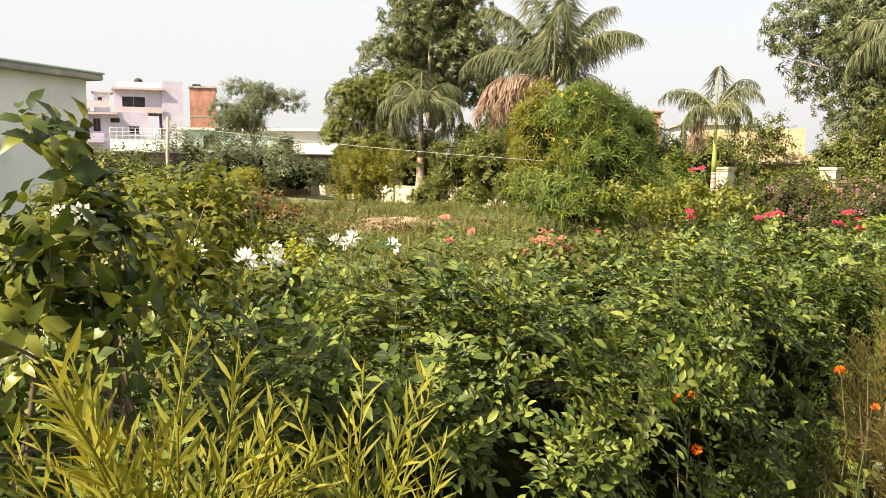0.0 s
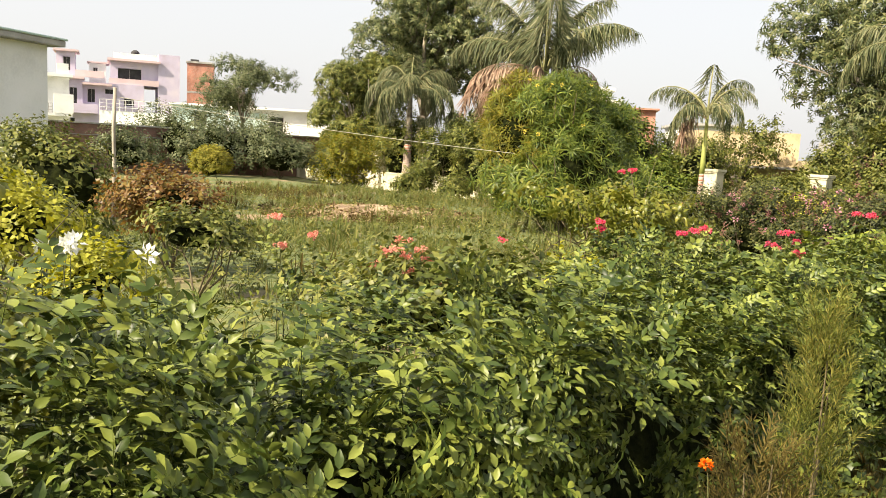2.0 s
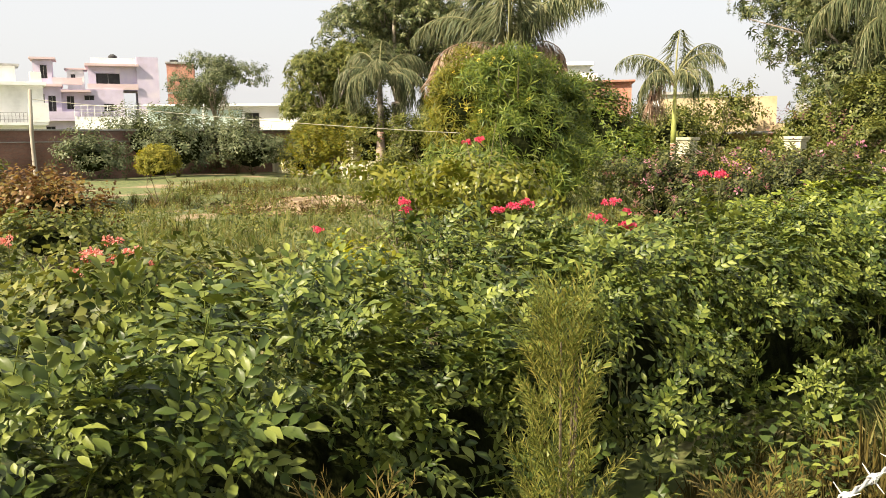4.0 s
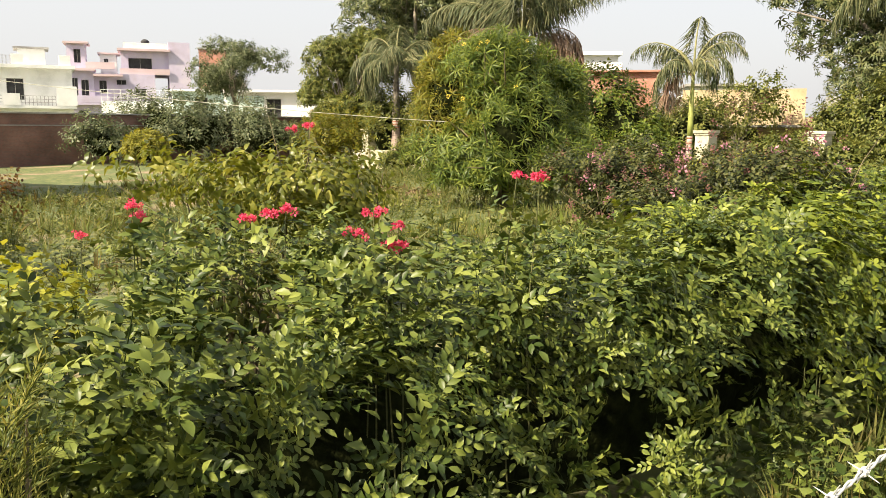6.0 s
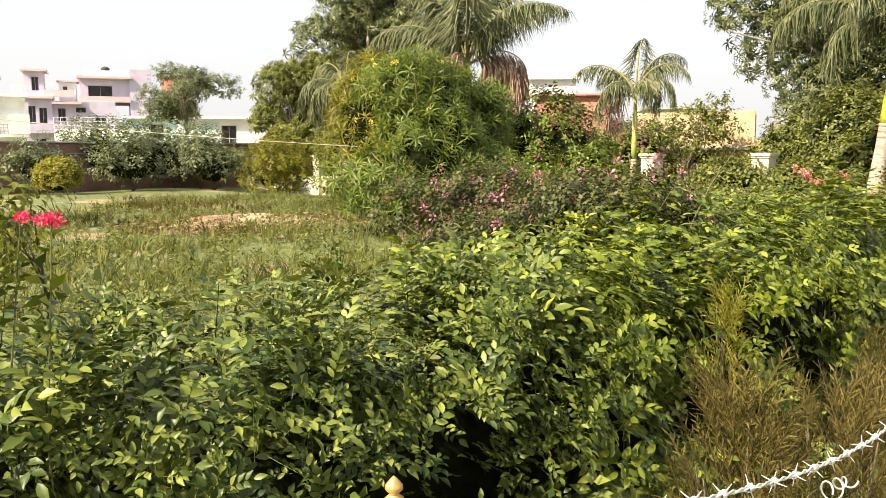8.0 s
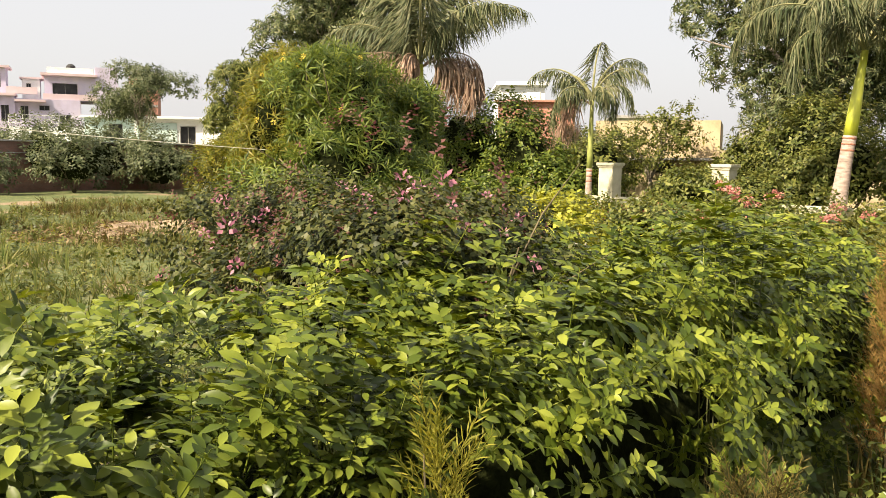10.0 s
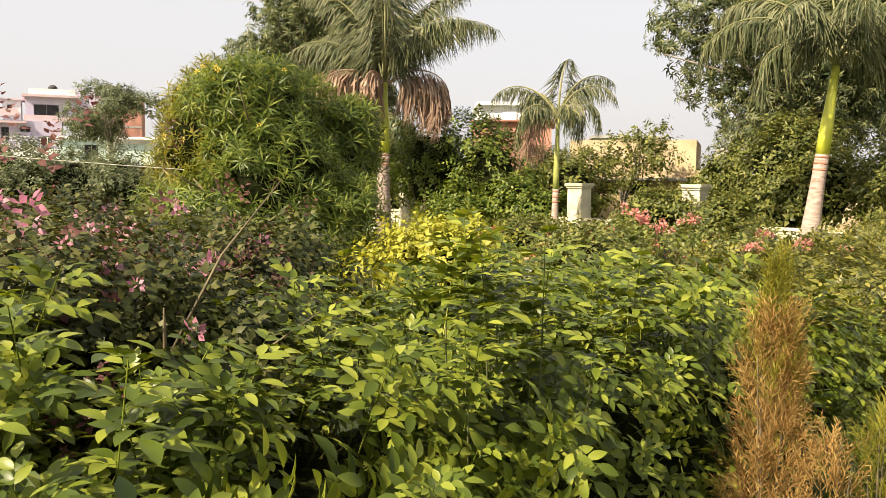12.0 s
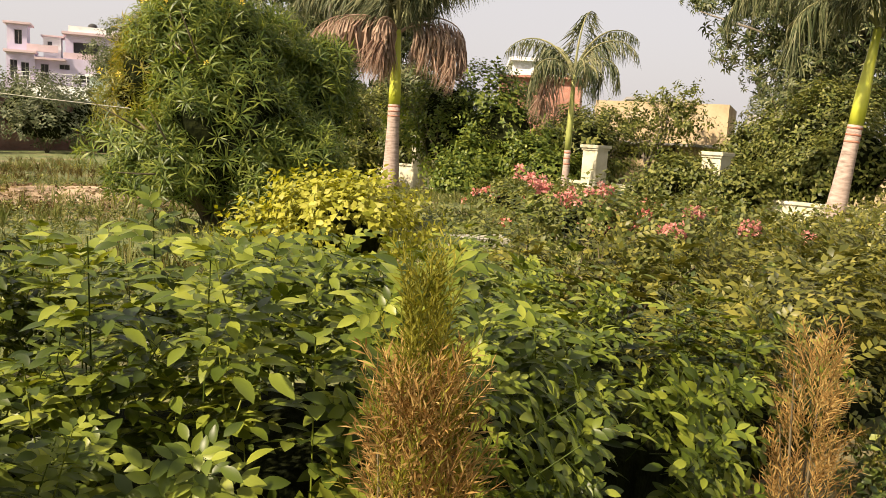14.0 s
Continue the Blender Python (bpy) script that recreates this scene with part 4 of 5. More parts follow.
def lilac_house():
    """A lilac house stepping up to a roof terrace, with deep balconies."""
    h = building("house", -59.2, 122.4, 23.5, "lilac painted house with stepped terraces and balconies")
    h.scale = (1.07, 1.07, 1.26)
    wall_block(h, 0, 11.5, 0, 10, 0, 4.3, LILAC, [(1.2, 2.4, 1.2, 3.6)])
    wall_block(h, 0, 3.4, 0.2, 10, 4.3, 8.2, LILAC, [(0.4, 1.3, 5.0, 7.4), (1.7, 2.7, 5.0, 7.2)])
    wall_block(h, 3.4, 11.5, 0.9, 10, 4.3, 8.0, LILAC, [(4.0, 5.0, 5.6, 7.2), (6.3, 7.6, 6.7, 7.3), (8.8, 10.2, 5.4, 6.3)])
    slab(h, -0.2, 5.4, -1.3, 0.2, 4.2, 4.5, LILAC, "balcony_floor")
    slab(h, -0.2, 5.4, -1.3, -1.15, 4.5, 5.3, LILAC, "balcony_parapet")
    slab(h, -0.3, 3.6, -0.6, 3, 8.2, 8.5, PINK_TRIM, "roof_edge")
    slab(h, 3.4, 7.2, -0.8, 1.0, 7.6, 7.85, PINK_TRIM, "sunshade")
    wall_block(h, 0, 2.4, 1.0, 4.6, 8.5, 11.4, LILAC, [(0.9, 1.8, 9.2, 10.8)])
    slab(h, -0.4, 2.9, 0.5, 5, 11.4, 11.65, PINK_TRIM, "roof_edge")
    slab(h, 2.4, 6.2, 0.4, 0.6, 8.5, 9.3, PINK_TRIM, "parapet")
    wall_block(h, 4.2, 6.4, 3, 6, 8.0, 10.4, WHITE, [(4.7, 5.3, 9.2, 9.9)])
    slab(h, 3.9, 6.8, 2.7, 6.3, 10.4, 10.6, PINK_TRIM, "roof_edge")
    wall_block(h, 7.0, 13.5, 2.0, 10, 8.0, 10.8, LILAC, [(8.0, 11.2, 8.7, 10.0)])
    slab(h, 6.6, 13.8, 1.0, 10.2, 10.8, 11.1, PINK_TRIM, "roof_edge")
    slab(h, 6.8, 13.6, 1.2, 1.35, 8.0, 8.7, PINK_TRIM, "parapet")
    slab(h, 7.4, 13.3, 1.6, 1.75, 11.1, 11.8, WHITE, "parapet")
    wall_block(h, 13.5, 16.5, 1.5, 10, 0, 12.0, LILAC)
    bm = bmesh.new()
    lathe(bm, [(0.55, 11.1), (0.6, 11.4), (0.6, 12.2), (0.35, 12.4), (0.2, 12.45)], 14)
    tank = part("water_tank", bm, DARK_VOID, h, "black plastic roof tank")
    tank.location = (10.4, 4, 0)
    railing(h, 5.6, 11.4, -0.1, 4.35, 0.9, GREY)


def brick_house():
    h = building("house", -46.8, 143.6, 16, "bare red brick house block behind the lilac house")
    h.scale = (0.85, 1.1, 1.28)
    wall_block(h, 0, 5.2, 0, 8, 0, 12.0, BRICK_RED)
    slab(h, -0.2, 5.4, -0.2, 8.2, 12.0, 12.25, GREY, "roof_edge")
    slab(h, 0.6, 2.2, 1, 2.4, 12.25, 12.6, DARK_VOID, "roof_stair")
    for zz in (4.0, 8.0):
        slab(h, -0.02, 5.22, -0.03, 0.1, zz, zz + 0.25, GREY, "floor_band")


def small_houses():
    h = building("house", -18.2, 69.5, 12, "low white house with a teal front and a dark arched door")
    wall_block(h, 0, 8.5, 0, 6, 0, 4.9, WHITE, [(3.4, 4.6, 2.6, 4.4)])
    slab(h, -0.3, 8.8, -0.5, 6.3, 4.9, 5.1, WHITE, "roof_edge")
    slab(h, 0.2, 3.2, -0.08, 0.0, 2.2, 4.6, TEAL, "painted_panel")
    slab(h, -1, 9, -1.6, -0.1, 2.75, 2.85, GREY, "tin_roof")
    h = building("house", -24.5, 80, 16, "pale green single-storey house among the trees")
    wall_block(h, -2, 3, 0, 6, 0, 5.4, TEAL, [(0, 1.2, 3.4, 4.9)])
    slab(h, -2.3, 3.3, -0.4, 6.3, 5.4, 5.6, WHITE, "roof_edge")
    h = building("house", -33.5, 82, 20, "low pale veranda with railings")
    wall_block(h, -1, 10, 0, 5, 0, 4.6, WHITE)
    railing(h, -1, 10, -0.1, 4.6, 1.1, PAINT_WHITE, step=0.6)
    h = building("house", 10.2, 53.0, -8, "red brick house with a low flat roof")
    wall_block(h, -1.2, 3.2, 0, 6, 0, 5.35, BRICK_RED)
    slab(h, -1.4, 3.4, -0.3, 6.2, 5.35, 5.47, BRICK_RED, "roof_edge")
    slab(h, 0.4, 1.2, 1, 3, 5.47, 6.0, WHITE, "roof_box")
    h = building("house", 13.3, 44.6, -20, "ochre plastered outhouse with a dark low opening")
    wall_block(h, -0.2, 5.4, 0, 6, -0.2, 3.95, OCHRE, [(0.3, 3.4, 1.5, 2.1)])
    slab(h, -0.3, 5.5, -0.5, 0.1, 2.12, 2.25, GREY, "ledge")
    wall_block(h, 5.4, 12, -1.0, 5, -0.2, 2.6, OCHRE)
    wall_block(h, 6.2, 8.2, -1.6, -1.05, -0.2, 3.5, GREY)
    h = building("house", 9.0, 72, 0, "distant white house with a flat roof")
    wall_block(h, 1.4, 5.0, 0, 8, 0, 8.0, WHITE, [(2, 3, 5.5, 7)])
    slab(h, 1.1, 5.3, -0.4, 8.3, 8.0, 8.3, WHITE, "roof_edge")
    h = building("house", 20.5, 66, -6, "distant pale house behind the mango tree")
    wall_block(h, -2, 2.5, 0, 8, 0, 5.2, WHITE, [(-1, 0, 3.4, 4.6)])
    slab(h, -2.3, 2.8, -0.4, 8.3, 5.2, 5.4, GREY, "roof_edge")


def shed():
    """The tall whitewashed outbuilding at the garden's edge."""
    h = empty("outbuilding", -10.66, 25.1, -0.4, "tall whitewashed outbuilding with a projecting flat roof", "building", rz=72)
    wall_block(h, -11, 0, 0, 8, 0, 4.5, WHITE)
    slab(h, -11.3, 0.35, -0.35, 8.3, 4.5, 4.68, GREY, "roof_slab")
    slab(h, -11.35, 0.4, -0.4, 8.35, 4.68, 4.74, TEAL, "roof_edge")


white_house()
lilac_house()
brick_house()
small_houses()
shed()


# ---- fence along the walk ----
def fence_post(x, y, top):
    """An orange-red pipe with a gold turned finial."""
    p = empty("fence_post", x, y, 0, "orange-red pipe fence post with a gold finial", "fence post", "fence posts")
    z = top - 0.08
    bm = bmesh.new()
    lathe(bm, [(0.0285, -0.1), (0.0285, z - 0.012), (0.027, z - 0.008)], 24)
    part("pipe", bm, POST_RED, p, smooth=True)
    bm = bmesh.new()
    lathe(bm, [(0.026, z - 0.012), (0.0295, z - 0.008), (0.0295, z - 0.002), (0.027, z + 0.002), (0.0295, z + 0.009), (0.0325, z + 0.019), (0.0322, z + 0.027), (0.027, z + 0.036),
               (0.0195, z + 0.043), (0.013, z + 0.047), (0.0115, z + 0.051), (0.0125, z + 0.053), (0.0095, z + 0.058), (0.005, z + 0.062), (0.0045, z + 0.0635), (0.0085, z + 0.068), (0.008, z + 0.0715), (0.0035, z + 0.077), (0.0005, z + 0.08)], 24)
    part("finial", bm, GOLD, p, "gold painted onion-shaped finial", smooth=True)
    bm = bmesh.new()
    for k, (a, b) in enumerate((((-0.010, 0.0), (-0.004, -0.035)), ((-0.004, -0.035), (0.006, -0.004)), ((0.006, -0.004), (-0.010, 0.0)))):
        zz = top - 0.29
        pa = (a[0] + 0.004, -0.0292, zz + a[1])
        pb = (b[0] + 0.004, -0.0292, zz + b[1])
        tube(bm, [pa, pb], [0.002, 0.002], 5)
    part("painted_mark", bm, PAINT_WHITE, p, "white painted mark")
    return p


POSTS = [(2.456, 2.68, 1.357), (4.72, 4.97, 1.239), (6.68, 7.18, 1.32)]
for q in POSTS:
    fence_post(*q)


def barbed_wire(name, p, q, sag, label, skew=1.0):
    """Two twisted strands with four-pointed barbs every 11 cm."""
    p, q = np.array(p, float), np.array(q, float)
    L = np.linalg.norm(q - p)
    n = int(L / 0.012)
    s = np.linspace(0, 1, n)
    c = p + (q - p) * s[:, None] - UP * (4 * sag * s ** skew * (1 - s ** skew))[:, None]
    d = unit(q - p)
    side = unit(np.cross(d, UP))
    up = np.cross(side, d)
    wire = empty(name, *p, label, "barbed wire", "fence wires")
    for ph in (0.0, math.pi):
        a = s * L / 0.035 * math.pi + ph
        pts = c - p + (side * np.cos(a)[:, None] + up * np.sin(a)[:, None]) * 0.0022
        bm = bmesh.new()
        tube(bm, [Vector(k) for k in pts], [0.0019] * n, 5)
        part("strand", bm, STEEL, wire, smooth=True)
    step = 0.1
    for k in range(int(L / step)):
        t = (k + 0.5) * step / L
        o = (q - p) * t - UP * 4 * sag * t ** skew * (1 - t ** skew)
        bm = bmesh.new()
        for j in range(-2, 3):
            a = j * 1.3
            tube(bm, [Vector(o + d * j * 0.003 + (side * math.cos(a + m) + up * math.sin(a + m)) * 0.0052) for m in np.linspace(0, 6.0, 7)], [0.0014] * 7, 4)
        for m in range(4):
            a = rng.uniform(0, 6.28) if m == 0 else a + 1.57
            e = side * math.cos(a) + up * math.sin(a) + d * rng.uniform(-0.3, 0.3)
            tube(bm, [Vector(o + e * 0.003), Vector(o + e * 0.022)], [0.0016, 0.0005], 4)
        part("barb", bm, STEEL, wire)


(A, B, C) = POSTS
off = np.array((0.02, -0.022, 0))
barbed_wire("barbed_wire", np.array((A[0], A[1], 1.21)) + off, np.array((B[0], B[1], 1.17)) + off, 0.1, "slack galvanised barbed wire strand between posts")
barbed_wire("barbed_wire", np.array((B[0], B[1], 1.15)) + off, np.array((C[0], C[1], 1.24)) + off, 0.31, "slack galvanised barbed wire strand between posts", 1.3)
barbed_wire("barbed_wire", np.array((C[0], C[1], 1.2)) + off, np.array((9.0, 9.6, 0.45)) + off, 0.05, "loose barbed wire end sagging to the ground")


def wire_coil(x, y, z, turns, radius, pitch, label):
    """A loose end of wire wound into hanging loops."""
    c = empty("wire_coil", x, y, z, label, "wire", "fence wires")
    n = turns * 16
    a = np.linspace(0, turns * 2 * math.pi, n)
    swell = radius * (0.75 + 0.35 * np.sin(a * 0.37))
    along = unit(np.array((0.66, 0.75, -0.12)))
    pts = along * (pitch * a / 6.283)[:, None] + np.stack((np.cos(a) * swell * 0.55, -np.cos(a) * swell * 0.55, np.sin(a) * swell), -1)
    bm = bmesh.new()
    tube(bm, [Vector(k) for k in pts], [0.0021] * n, 6)
    part("strand", bm, STEEL, c, smooth=True)


wire_coil(5.52, 5.86, 0.84, 3, 0.022, 0.055, "loose galvanised wire wound in hanging loops")


# ---- garden shrubs ----
def flowers(name, head_label, spots, material, size, heads=9, spread=0.05, category="flower cluster", petals=None, leafy=True):
    """Flower heads on short stalks: each spot is a cluster of its own."""
    kinds = petals or [pompon(R1, 12, 0.03), pompon(R1, 16, 0.026)]
    for x, y, z in spots:
        g = float(ground_z(x, y))
        thing = empty(name, x, y, g, head_label, category, name + " clusters")
        h = z - g
        n = int(heads * rng.uniform(0.7, 1.3))
        p = np.array((0, 0, h)) + rng.normal(size=(n, 3)) * np.array((spread, spread, spread * 0.45))
        scatter("blossom", kinds, p, unit(rng.normal(size=(n, 3)) * 0.5 + UP), size * rng.uniform(0.7, 1.2, n), material, thing, kind="stuff")
        bm = bmesh.new()
        tube(bm, [(0, 0, 0), (rng.normal() * 0.03, rng.normal() * 0.03, h * 0.6), (0, 0, h)], [0.004, 0.003, 0.0015], 5)
        part("stalk", bm, STALK, thing)
        if leafy:
            q = np.stack((rng.normal(size=6) * 0.05, rng.normal(size=6) * 0.05, h * rng.uniform(0.55, 0.92, 6)), -1)
            scatter("foliage", ROUND, q, unit(UP + rng.normal(size=(6, 3)) * 0.6), rng.uniform(0.7, 1.1, 6), HEDGE_LEAF, thing, kind="stuff")


def feathery(name, x, y, height, width, n, material, label, category="plant", size=1.0, z=0.0, bare=0.15):
    """An upright plant of threadlike sprays on a thin stem, narrowing to its top."""
    thing = empty(name, x, y, z, label, category)
    t = rng.uniform(bare, 1, n) ** 0.8
    a = rng.uniform(0, 6.283, n)
    r = width * (1.05 - 0.75 * t) * np.sqrt(rng.uniform(0.05, 1, n))
    p = np.stack((r * np.cos(a), r * np.sin(a), t * height - 0.06), -1)
    d = unit(np.stack((np.cos(a) * 0.5, np.sin(a) * 0.5, np.full(n, 1.0)), -1) + rng.normal(size=(n, 3)) * 0.25)
    scatter("foliage", FINE, p, d, size * rng.uniform(0.7, 1.3, n), material, thing, kind="stuff")
    for k in range(4):
        bm = bmesh.new()
        b = rng.uniform(0, 6.28)
        q = width * rng.uniform(0.2, 0.6)
        tube(bm, [(0, 0, -0.05), (q * math.cos(b) * 0.5, q * math.sin(b) * 0.5, height * 0.4), (q * math.cos(b), q * math.sin(b), height * rng.uniform(0.7, 0.95))], [0.008, 0.006, 0.002], 5)
        part("stem", bm, TWIG, thing)
    return thing


# behind the hedge, from the start of the walk on
shrub("broadleaf_plant", -0.15, 2.1, (0.17, 0.18, 0.29), 1.33, 105, BIGLEAF, DARK_HIB, 0.35, "tall dark broad-leaved plant with drooping leaves", up=0.2, stems=7, inner=False)
shrub("broadleaf_plant", -0.3, 2.9, (0.18, 0.2, 0.24), 1.21, 95, DROOPY, HIBISCUS, 0.46, "yellow-green drooping hibiscus bush", up=0.3, stems=6, inner=False)
shrub("hibiscus_bush", -0.04, 3.9, (0.66, 0.46, 0.2), 0.9, 330, DROOPY, HIBISCUS, 0.45, "leafy green bush with open white flowers", up=0.5)
shrub("hibiscus_bush", -0.82, 4.3, (0.5, 0.42, 0.36), 1.17, 230, DROOPY, HIBISCUS, 0.5, "yellow-green drooping hibiscus bush", up=0.25, stems=8, inner=False, lumps=10)
WHITE_SPOTS = [(-0.05, 3.16, 1.25), (-0.0, 3.2, 1.26), (0.03, 3.15, 1.27), (0.12, 4.12, 1.23), (0.16, 4.1, 1.25), (-0.65, 3.42, 1.19), (-0.37, 3.38, 1.26), (-0.33, 3.42, 1.27), (0.05, 4.3, 1.22), (-0.1, 4.4, 1.21), (-0.37, 3.3, 1.13), (-0.2, 4.2, 1.2), (0.3, 4.4, 1.2)]
flowers("white_flower", "open white flowers on the green bush", WHITE_SPOTS, WHITE_PETAL, 1.1, 1.6, 0.014)
flowers("white_flower", "small white flowers on the dark broad-leaved plant", [(-0.12, 1.97, 1.5), (-0.08, 2, 1.5)], WHITE_PETAL, 0.6, 1.6, 0.015)
shrub("golden_shrub", -1.32, 6.35, (0.52, 0.38, 0.25), 1.05, 380, ROUND, GOLD_LEAF, 0.83, "golden-leaved low shrub behind the hedge")
shrub("golden_shrub", -0.4, 5.44, (0.31, 0.27, 0.2), 0.85, 160, ROUND, GOLD_LEAF, 0.75, "small golden-leaved shrub among weeds")
shrub("shrub", -4.38, 13.09, (1.15, 0.92, 0.88), 1.1, 620, LEAFY, SHRUB, 0.57, "tangled green shrubs below the white outbuilding", up=0.5)
shrub("shrub", -2.8, 8.79, (0.72, 0.65, 0.43), 0.8, 330, LEAFY, SHRUB, 0.52, "tangled green shrub in the garden bed")
shrub("shrub", -7.34, 17.55, (1.28, 0.96, 0.8), 1.04, 420, LEAFY, SHRUB, 0.72, "tangled green shrub by the outbuilding")
shrub("reddish_shrub", -2.24, 11.76, (0.75, 0.67, 0.46), 0.92, 470, ROUND, RED_LEAF, 1.27, "reddish-leaved uneven shrub on the lawn", lumps=14)
shrub("shrub", -1.37, 10.07, (0.58, 0.51, 0.25), 0.69, 240, LEAFY, SHRUB, 0.45, "low green weeds at the lawn's edge")
shrub("topiary_ball", -6.0, 25.61, (0.66, 0.66, 0.58), 1.3, 900, ROUND, FEATHER, 1.27, "clipped round yellow-green topiary bush", lumps=1, shell=0.85, stems=3)
shrub("shrub", -4.2, 45.6, (2.3, 1.6, 1.9), 1.35, 900, LEAFY, OLEANDER_Y, 0.95, "loose light green shrub by the palm", up=1.1, inner=False, stems=16, lumps=18)
shrub("shrub", -0.6, 45.6, (1.0, 0.8, 0.9), 0.8, 350, LEAFY, SHRUB, 0.9, "rounded green shrub between the piers")
for x, y, rx, rz in ((-12.6, 46.5, 2.2, 1.7), (-9.2, 49.5, 2.2, 1.5), (-16.0, 43.5, 1.8, 1.2), (-6.5, 51.5, 1.7, 1.3), (-13.5, 52.0, 2.4, 2.0), (-15.5, 49.0, 2.2, 2.2), (-11.0, 52.5, 2.4, 2.2)):
    shrub("shrub", x, y, (rx, rx * 0.8, rz), rz * 0.85, 460, LEAFY, BLUE_LEAF, 1.1, "dense grey-green shrub along the brick wall", group="wall shrubs", lumps=14)
shrub("ixora_bush", 1.25, 5.26, (0.77, 0.4, 0.21), 0.86, 330, ROUND, SHRUB, 0.94, "low ixora bush with salmon flower heads", up=0.8)
flowers("ixora_flower", "salmon pink ixora flower heads", [(1.1, 5.38, 1.12), (1.2, 5.4, 1.1), (1.15, 5.45, 1.17), (1.27, 5.4, 1.13), (1.05, 5.35, 1.05), (1.22, 5.3, 1.04), (1.3, 5.45, 1.08), (0.72, 5.5, 1.17), (0.56, 5.36, 1.27), (1.36, 5.3, 1.0), (1.13, 5.33, 1.14), (0.57, 5.4, 1.12)], SALMON, 0.46, 8, 0.018)
shrub("hibiscus_bush", 2.6, 7.2, (0.72, 0.5, 0.24), 1.24, 330, DROOPY, HIBISCUS, 0.42, "olive hibiscus bush with hanging leaves on thin stems", up=0.1, inner=False, stems=16, lumps=12)
shrub("leafy_shrub", 2.5, 6.75, (0.5, 0.35, 0.3), 0.85, 130, ROUND, SHRUB, 0.7, "twiggy olive-leaved shrub with red flowers", up=0.6, inner=False, stems=20)
shrub("golden_shrub", 2.1, 5.85, (0.2, 0.16, 0.16), 0.9, 60, ROUND, GOLD_LEAF, 0.8, "small golden-leaved shrub among weeds", inner=False)
RED_SPOTS = [(3.25, 5.95, 1.27), (3.33, 5.99, 1.22), (3.2, 5.97, 1.2), (3.3, 5.93, 1.165), (3.34, 5.94, 1.15), (2.74, 6.2, 1.22), (2.82, 6.22, 1.235), (2.88, 6.24, 1.245), (3.73, 6.16, 1.385), (3.81, 6.15, 1.375), (2.28, 6.28, 1.25), (2.3, 6.3, 1.21),
             (2.62, 7.43, 1.54), (2.7, 7.45, 1.55), (1.75, 6.9, 1.05), (11.95, 16.8, 0.9), (11.8, 16.6, 0.86), (11.1, 15.8, 0.63), (12.4, 17.0, 0.85)]
flowers("red_flower", "scarlet flower heads on upright stalks", RED_SPOTS, RED, 0.4, 8, 0.014)
BOUG_LABEL = "sprawling bougainvillea with faded purple bracts"
for x, y, rx, ry, rz, n in ((5.55, 9.55, 0.95, 0.7, 0.6, 800), (5.95, 10.4, 0.6, 0.6, 0.5, 420), (5.1, 11.0, 1.0, 0.8, 0.58, 600)):
    b = shrub("bougainvillea", x, y, (rx, ry, rz), 0.86, int(n * 2.3), ROUND, BOUG_LEAF, 0.74, BOUG_LABEL, up=0.35, group="bougainvilleas")
    p, d = crown_points(int(n * 0.24), (0, 0, 0.9), (rx * 1.03, ry * 1.03, rz * 1.05), 0.9, 0.2, 8)
    scatter("faded_bract", ROUND, p, unit(d + UP * 0.5), 0.5 * rng.uniform(0.7, 1.2, len(p)), BRACT_DULL, b, kind="stuff")
    p, d = crown_points(int(n * 0.06), (0, 0, 0.98), (rx * 1.05, ry * 1.05, rz * 1.08), 0.95, 0.3, 8)
    scatter("bright_bract", [pompon(R1, 9, 0.03)], p, unit(d + UP * 0.5), rng.uniform(0.5, 1.2, len(p)), PINK, b, "purple-pink bracts", "stuff")
shrub("rose_bush", 8.8, 13.1, (1.05, 0.7, 0.42), 0.84, 360, ROUND, SHRUB, 0.8, "leggy rose bush with loose salmon pink flowers", inner=False, stems=14, lumps=14)
flowers("rose_flower", "salmon pink rose cluster on a long stalk", [(8.34, 12.93, 1.32), (8.42, 12.95, 1.27), (8.75, 12.9, 1.27), (9.12, 12.63, 1.1), (9.3, 12.9, 1.17), (9.75, 13.2, 1.08), (8.6, 13.1, 1.2), (10.2, 13.4, 1.02)], SALMON_PALE, 0.9, 7, 0.04)
shrub("rose_bush", 11.5, 16.4, (1.2, 0.9, 0.36), 0.45, 330, ROUND, SHRUB, 1.4, "leggy green bush dotted with red and salmon flowers")
shrub("golden_shrub", 6.9, 14.8, (0.75, 0.6, 0.5), 0.68, 420, ROUND, GOLD_LEAF, 1.3, "golden-leaved shrub in the sun", up=0.4)
for x, y, rx, rz in ((9.6, 20.5, 1.3, 0.42), (12.0, 21.0, 1.2, 0.3), (11.0, 23.5, 1.2, 0.25), (9.0, 27.0, 1.3, 0.4), (19.3, 26.5, 1.6, 0.7)):
    b = shrub("rose_bush", x, y, (rx, rx * 0.8, rz), rz * 0.85, 420, ROUND, SHRUB, 2.0, "leggy green bush dotted with red and salmon flowers", group="flower bushes")
    p, d = crown_points(26, (0, 0, rz), (rx, rx * 0.8, rz), 0.95, 0.2, 6)
    scatter("blossom", [pompon(R1, 12, 0.05)], p, unit(d + UP), rng.uniform(1.0, 2.2, 26), RED if x > 13 else SALMON, b, kind="stuff")

